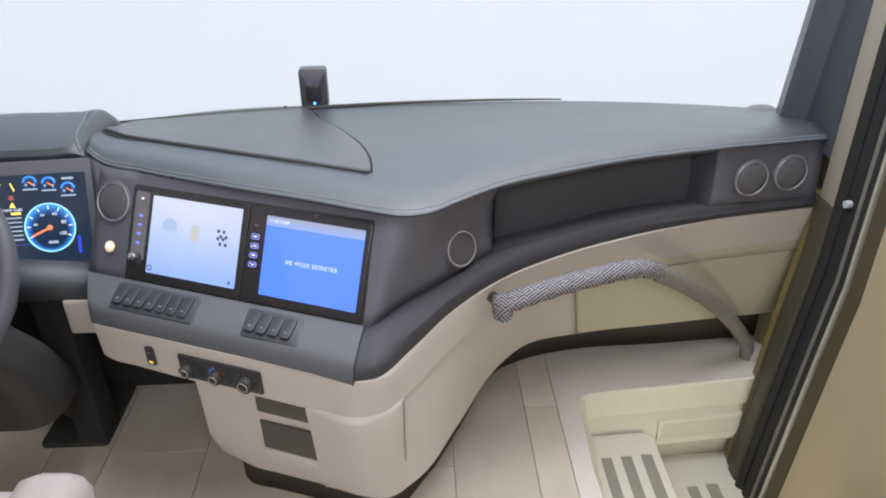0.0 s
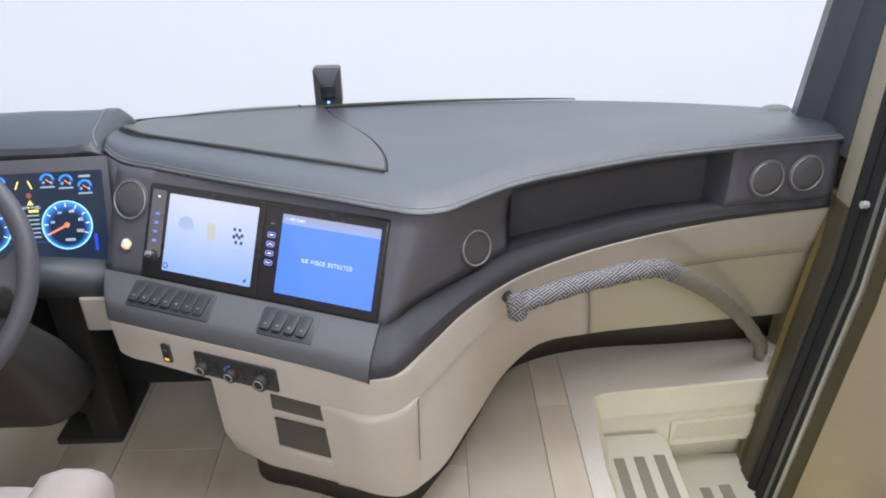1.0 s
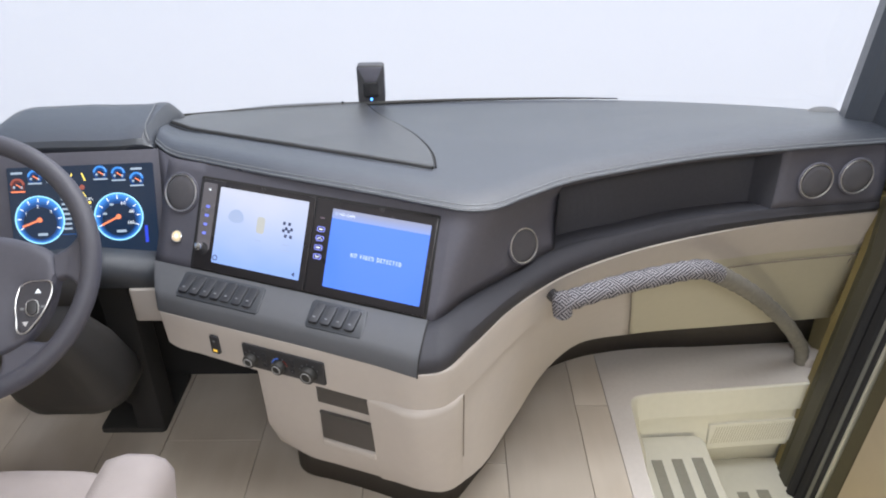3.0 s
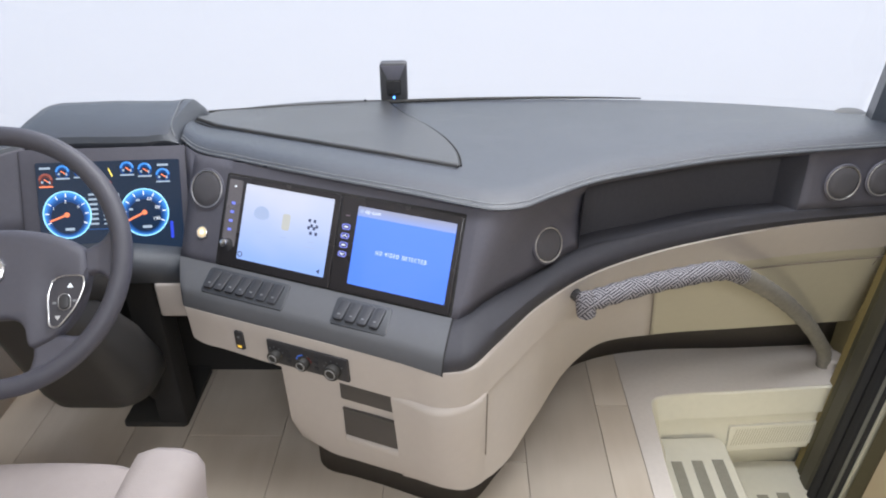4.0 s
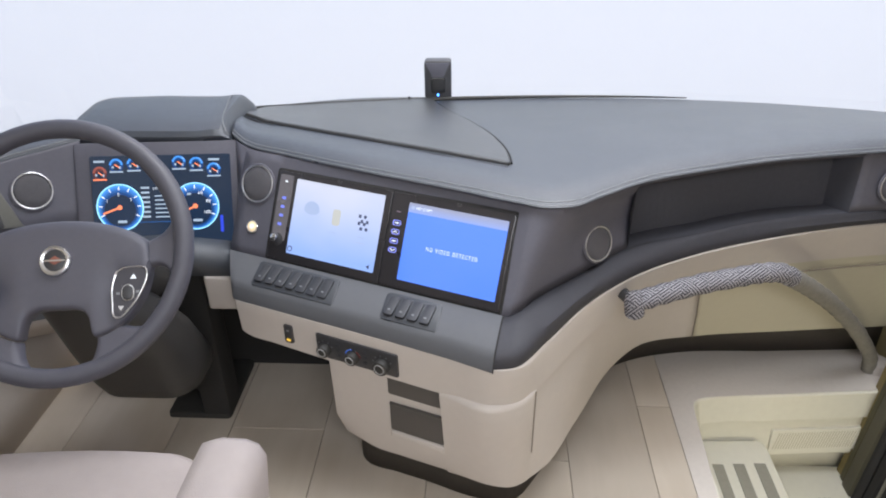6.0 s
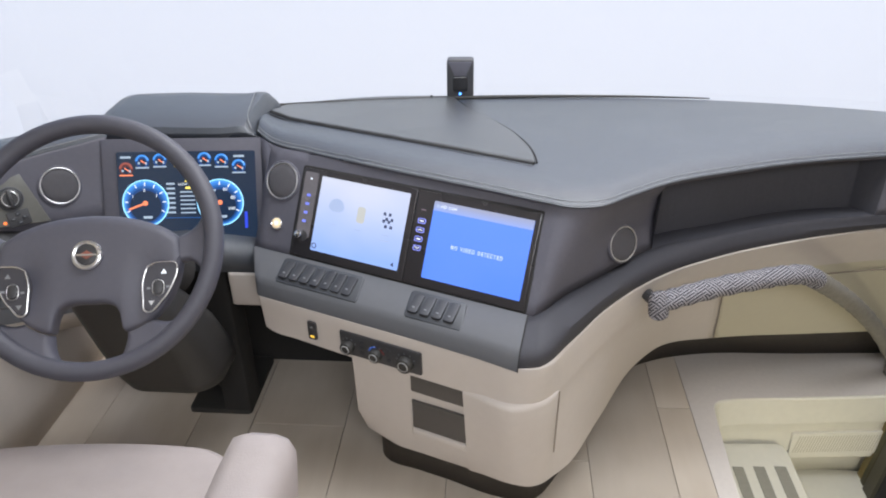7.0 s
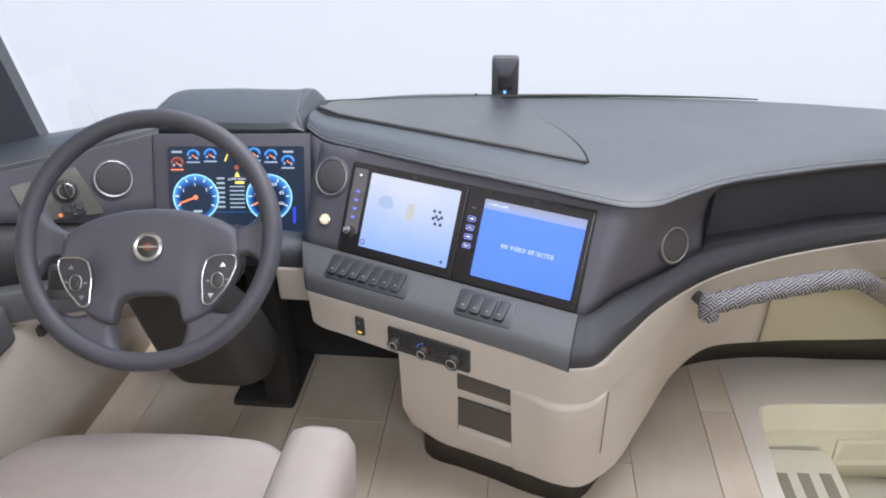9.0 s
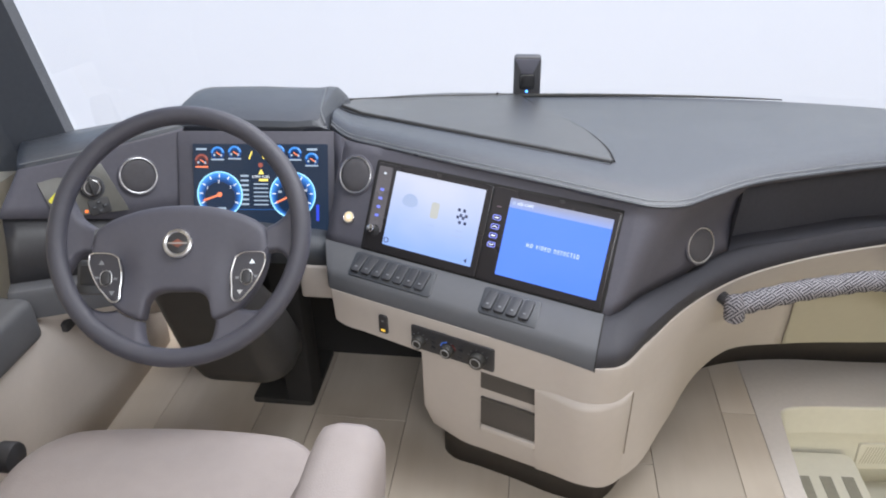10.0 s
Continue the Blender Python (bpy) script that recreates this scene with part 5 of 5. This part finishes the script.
for nm, foot_, zb, lean_ in (("pillar_right", [(0.828, 1.715), (0.838, 1.678), (0.880, 1.624), (0.874, 1.552), (0.97, 1.552), (0.97, 1.75), (0.86, 1.80)], 0.70, -0.15), ("pillar_left", [(-1.535, 1.435), (-1.60, 1.33), (-1.75, 1.30), (-1.75, 1.52), (-1.56, 1.50)], 0.70, -0.24)):
    bm = prism(foot_, zb, 2.06)
    for v in bm.verts:
        v.co.y += lean_ * (v.co.z - 0.76)
    pil = part(nm, bm, LEATHER, None, angle=20)
    tagged(pil, "dark padded windshield pillar", "pillar", kind="structure")
GLASS = bpy.data.materials.new("clear_glass")
GLASS.use_nodes = True
gn, gl = GLASS.node_tree.nodes, GLASS.node_tree.links.new
tr, gs, fr, mx = gn.new("ShaderNodeBsdfTransparent"), gn.new("ShaderNodeBsdfGlossy"), gn.new("ShaderNodeFresnel"), gn.new("ShaderNodeMixShader")
gs.inputs["Roughness"].default_value = 0.02
gl(fr.outputs[0], mx.inputs[0]), gl(tr.outputs[0], mx.inputs[1]), gl(gs.outputs[0], mx.inputs[2]), gl(mx.outputs[0], gn["Material Output"].inputs["Surface"])
window = thing("window_1", "large clear windshield over the dashboard", "windshield", base=(-0.36, 2.0, 0.66), kind="structure")
pane = part("pane", loft([[V((x, back_at(x * 0.95).y + 0.03 - 0.40 * t, 0.66 + 1.42 * t)) for x in (-1.7, -1.2, -0.7, -0.2, 0.3, 0.6, 0.9)] for t in (0, 0.5, 1)]), GLASS, window)
pane.visible_shadow = False
part("bottom_seal", tube([back_at(-0.98 + 1.28 * k / 40) + V((0, 0.004, 0.004)) for k in range(41)], [0.006 - 0.004 * (k / 40) ** 3 for k in range(41)], 8), RUBBER, window, "black rubber seal")
part("bug", disc(0.004, 0, 0.014, 0.002, 8, m=Matrix.Translation((-0.511, 1.97, 0.70))), BLACK, window)
cap = part("front_cap", loft([[V((x, 2.04, 0.42)), V((x, 2.35, 0.38)), V((x, 2.55, 0.0))] for x in (-1.9, -1.3, -0.6, 0.2, 0.9)]), mat("white_body_paint", (0.75, 0.76, 0.78), 0.35, vary=0.02), None, solid=0.01)
tagged(cap, "white painted nose of the vehicle below the windshield", "body panel", kind="structure")
# unlit strips added out of view, over the two fill areas
for x, y in ((0.05, 1.15), (-0.2, -0.9)):
    li = thing("ceiling_light", "slim white unlit strip added on the unseen ceiling", "ceiling light", "ceiling lights", m=pose(x, y, 2.045))
    part("housing", cube((-0.74, -0.16, -0.004), (0.74, 0.16, 0.006), 0.003), CEIL, li)

# passenger seat's edge beside the door
pseat = thing("passenger_seat", "cream leather passenger seat with rounded front edge", "seat", base=(0.55, 0.45, 0))
rows = []
for f_, z in ((0.92, 0.33), (1.0, 0.35), (1.0, 0.40), (0.985, 0.428), (0.95, 0.443), (0.85, 0.449), (0.4, 0.451)):
    rows.append([V((0.50 + x * f_, 0.483 + y * f_, z)) for x, y in rounded(0.44, 0.50, 0.14, 6)])
part("cushion", loft(rows, True, caps=True), SEAT, pseat, angle=60)
part("pedestal", cube((0.35, 0.35, -0.33), (0.65, 0.60, 0.34), 0.02), BLACK, pseat)

# ---- floor planks ----
WOOD = mat("greige_wood_tile", (0.40, 0.345, 0.29), 0.45, vary=0.0, bump=0.0)
n, ln = WOOD.node_tree.nodes, WOOD.node_tree.links.new
co, mapn, gr, big, info, mix1, sc = n.new("ShaderNodeTexCoord"), n.new("ShaderNodeMapping"), n.new("ShaderNodeTexNoise"), n.new("ShaderNodeTexNoise"), n.new("ShaderNodeObjectInfo"), n.new("ShaderNodeMix"), n.new("ShaderNodeVectorMath")
mapn.inputs["Scale"].default_value = (26, 3.5, 5)
gr.inputs["Scale"].default_value, gr.inputs["Detail"].default_value, big.inputs["Scale"].default_value = 1.0, 8, 5
addv = n.new("ShaderNodeVectorMath")
ln(co.outputs["Object"], addv.inputs[0])
comb = n.new("ShaderNodeCombineXYZ")
ml = n.new("ShaderNodeMath")
ml.operation, ml.inputs[1].default_value = "MULTIPLY", 7.0
ln(info.outputs["Random"], ml.inputs[0]), ln(ml.outputs[0], comb.inputs[1]), ln(comb.outputs[0], addv.inputs[1])
ln(addv.outputs[0], mapn.inputs[0]), ln(mapn.outputs[0], gr.inputs["Vector"]), ln(addv.outputs[0], big.inputs["Vector"])
mix1.data_type = "RGBA"
mix1.inputs["A"].default_value, mix1.inputs["B"].default_value = (0.475, 0.41, 0.335, 1), (0.565, 0.50, 0.425, 1)
av = n.new("ShaderNodeMath")
av.operation, av.inputs[1].default_value = "MULTIPLY_ADD", 0.5
ln(gr.outputs[0], av.inputs[0]), ln(big.outputs[0], av.inputs[2])
mr = n.new("ShaderNodeMapRange")
mr.inputs[1].default_value, mr.inputs[2].default_value = 0.5, 1.0
ln(av.outputs[0], mr.inputs[0]), ln(mr.outputs[0], mix1.inputs["Factor"])
tone = n.new("ShaderNodeMapRange")
tone.inputs[3].default_value, tone.inputs[4].default_value = 0.84, 1.10
ln(info.outputs["Random"], tone.inputs[0])
sc.operation = "SCALE"
ln(mix1.outputs["Result"], sc.inputs[0]), ln(tone.outputs[0], sc.inputs["Scale"]), ln(sc.outputs[0], n["Principled BSDF"].inputs["Base Color"])
joints = [-1.62, -1.385, -1.115, -0.962, -0.708, -0.42, -0.062, 0.145, 0.2365]
starts = [0.95, 1.62, 0.60, 1.327, 1.05, 1.24, 0.70, 1.45]
for (x0, x1), y0 in zip(zip(joints, joints[1:]), starts):
    ys = sorted({-2.5, 1.94} | {y for y in (y0 - 1.2 * k for k in range(-1, 4)) if -2.45 < y < 1.9})
    for a, b in zip(ys, ys[1:]):
        part("plank", cube((x0 + 0.0008, a + 0.0008, -0.008), (x1 - 0.0008, b - 0.0008, 0.0), 0.001, 1), WOOD, floor)
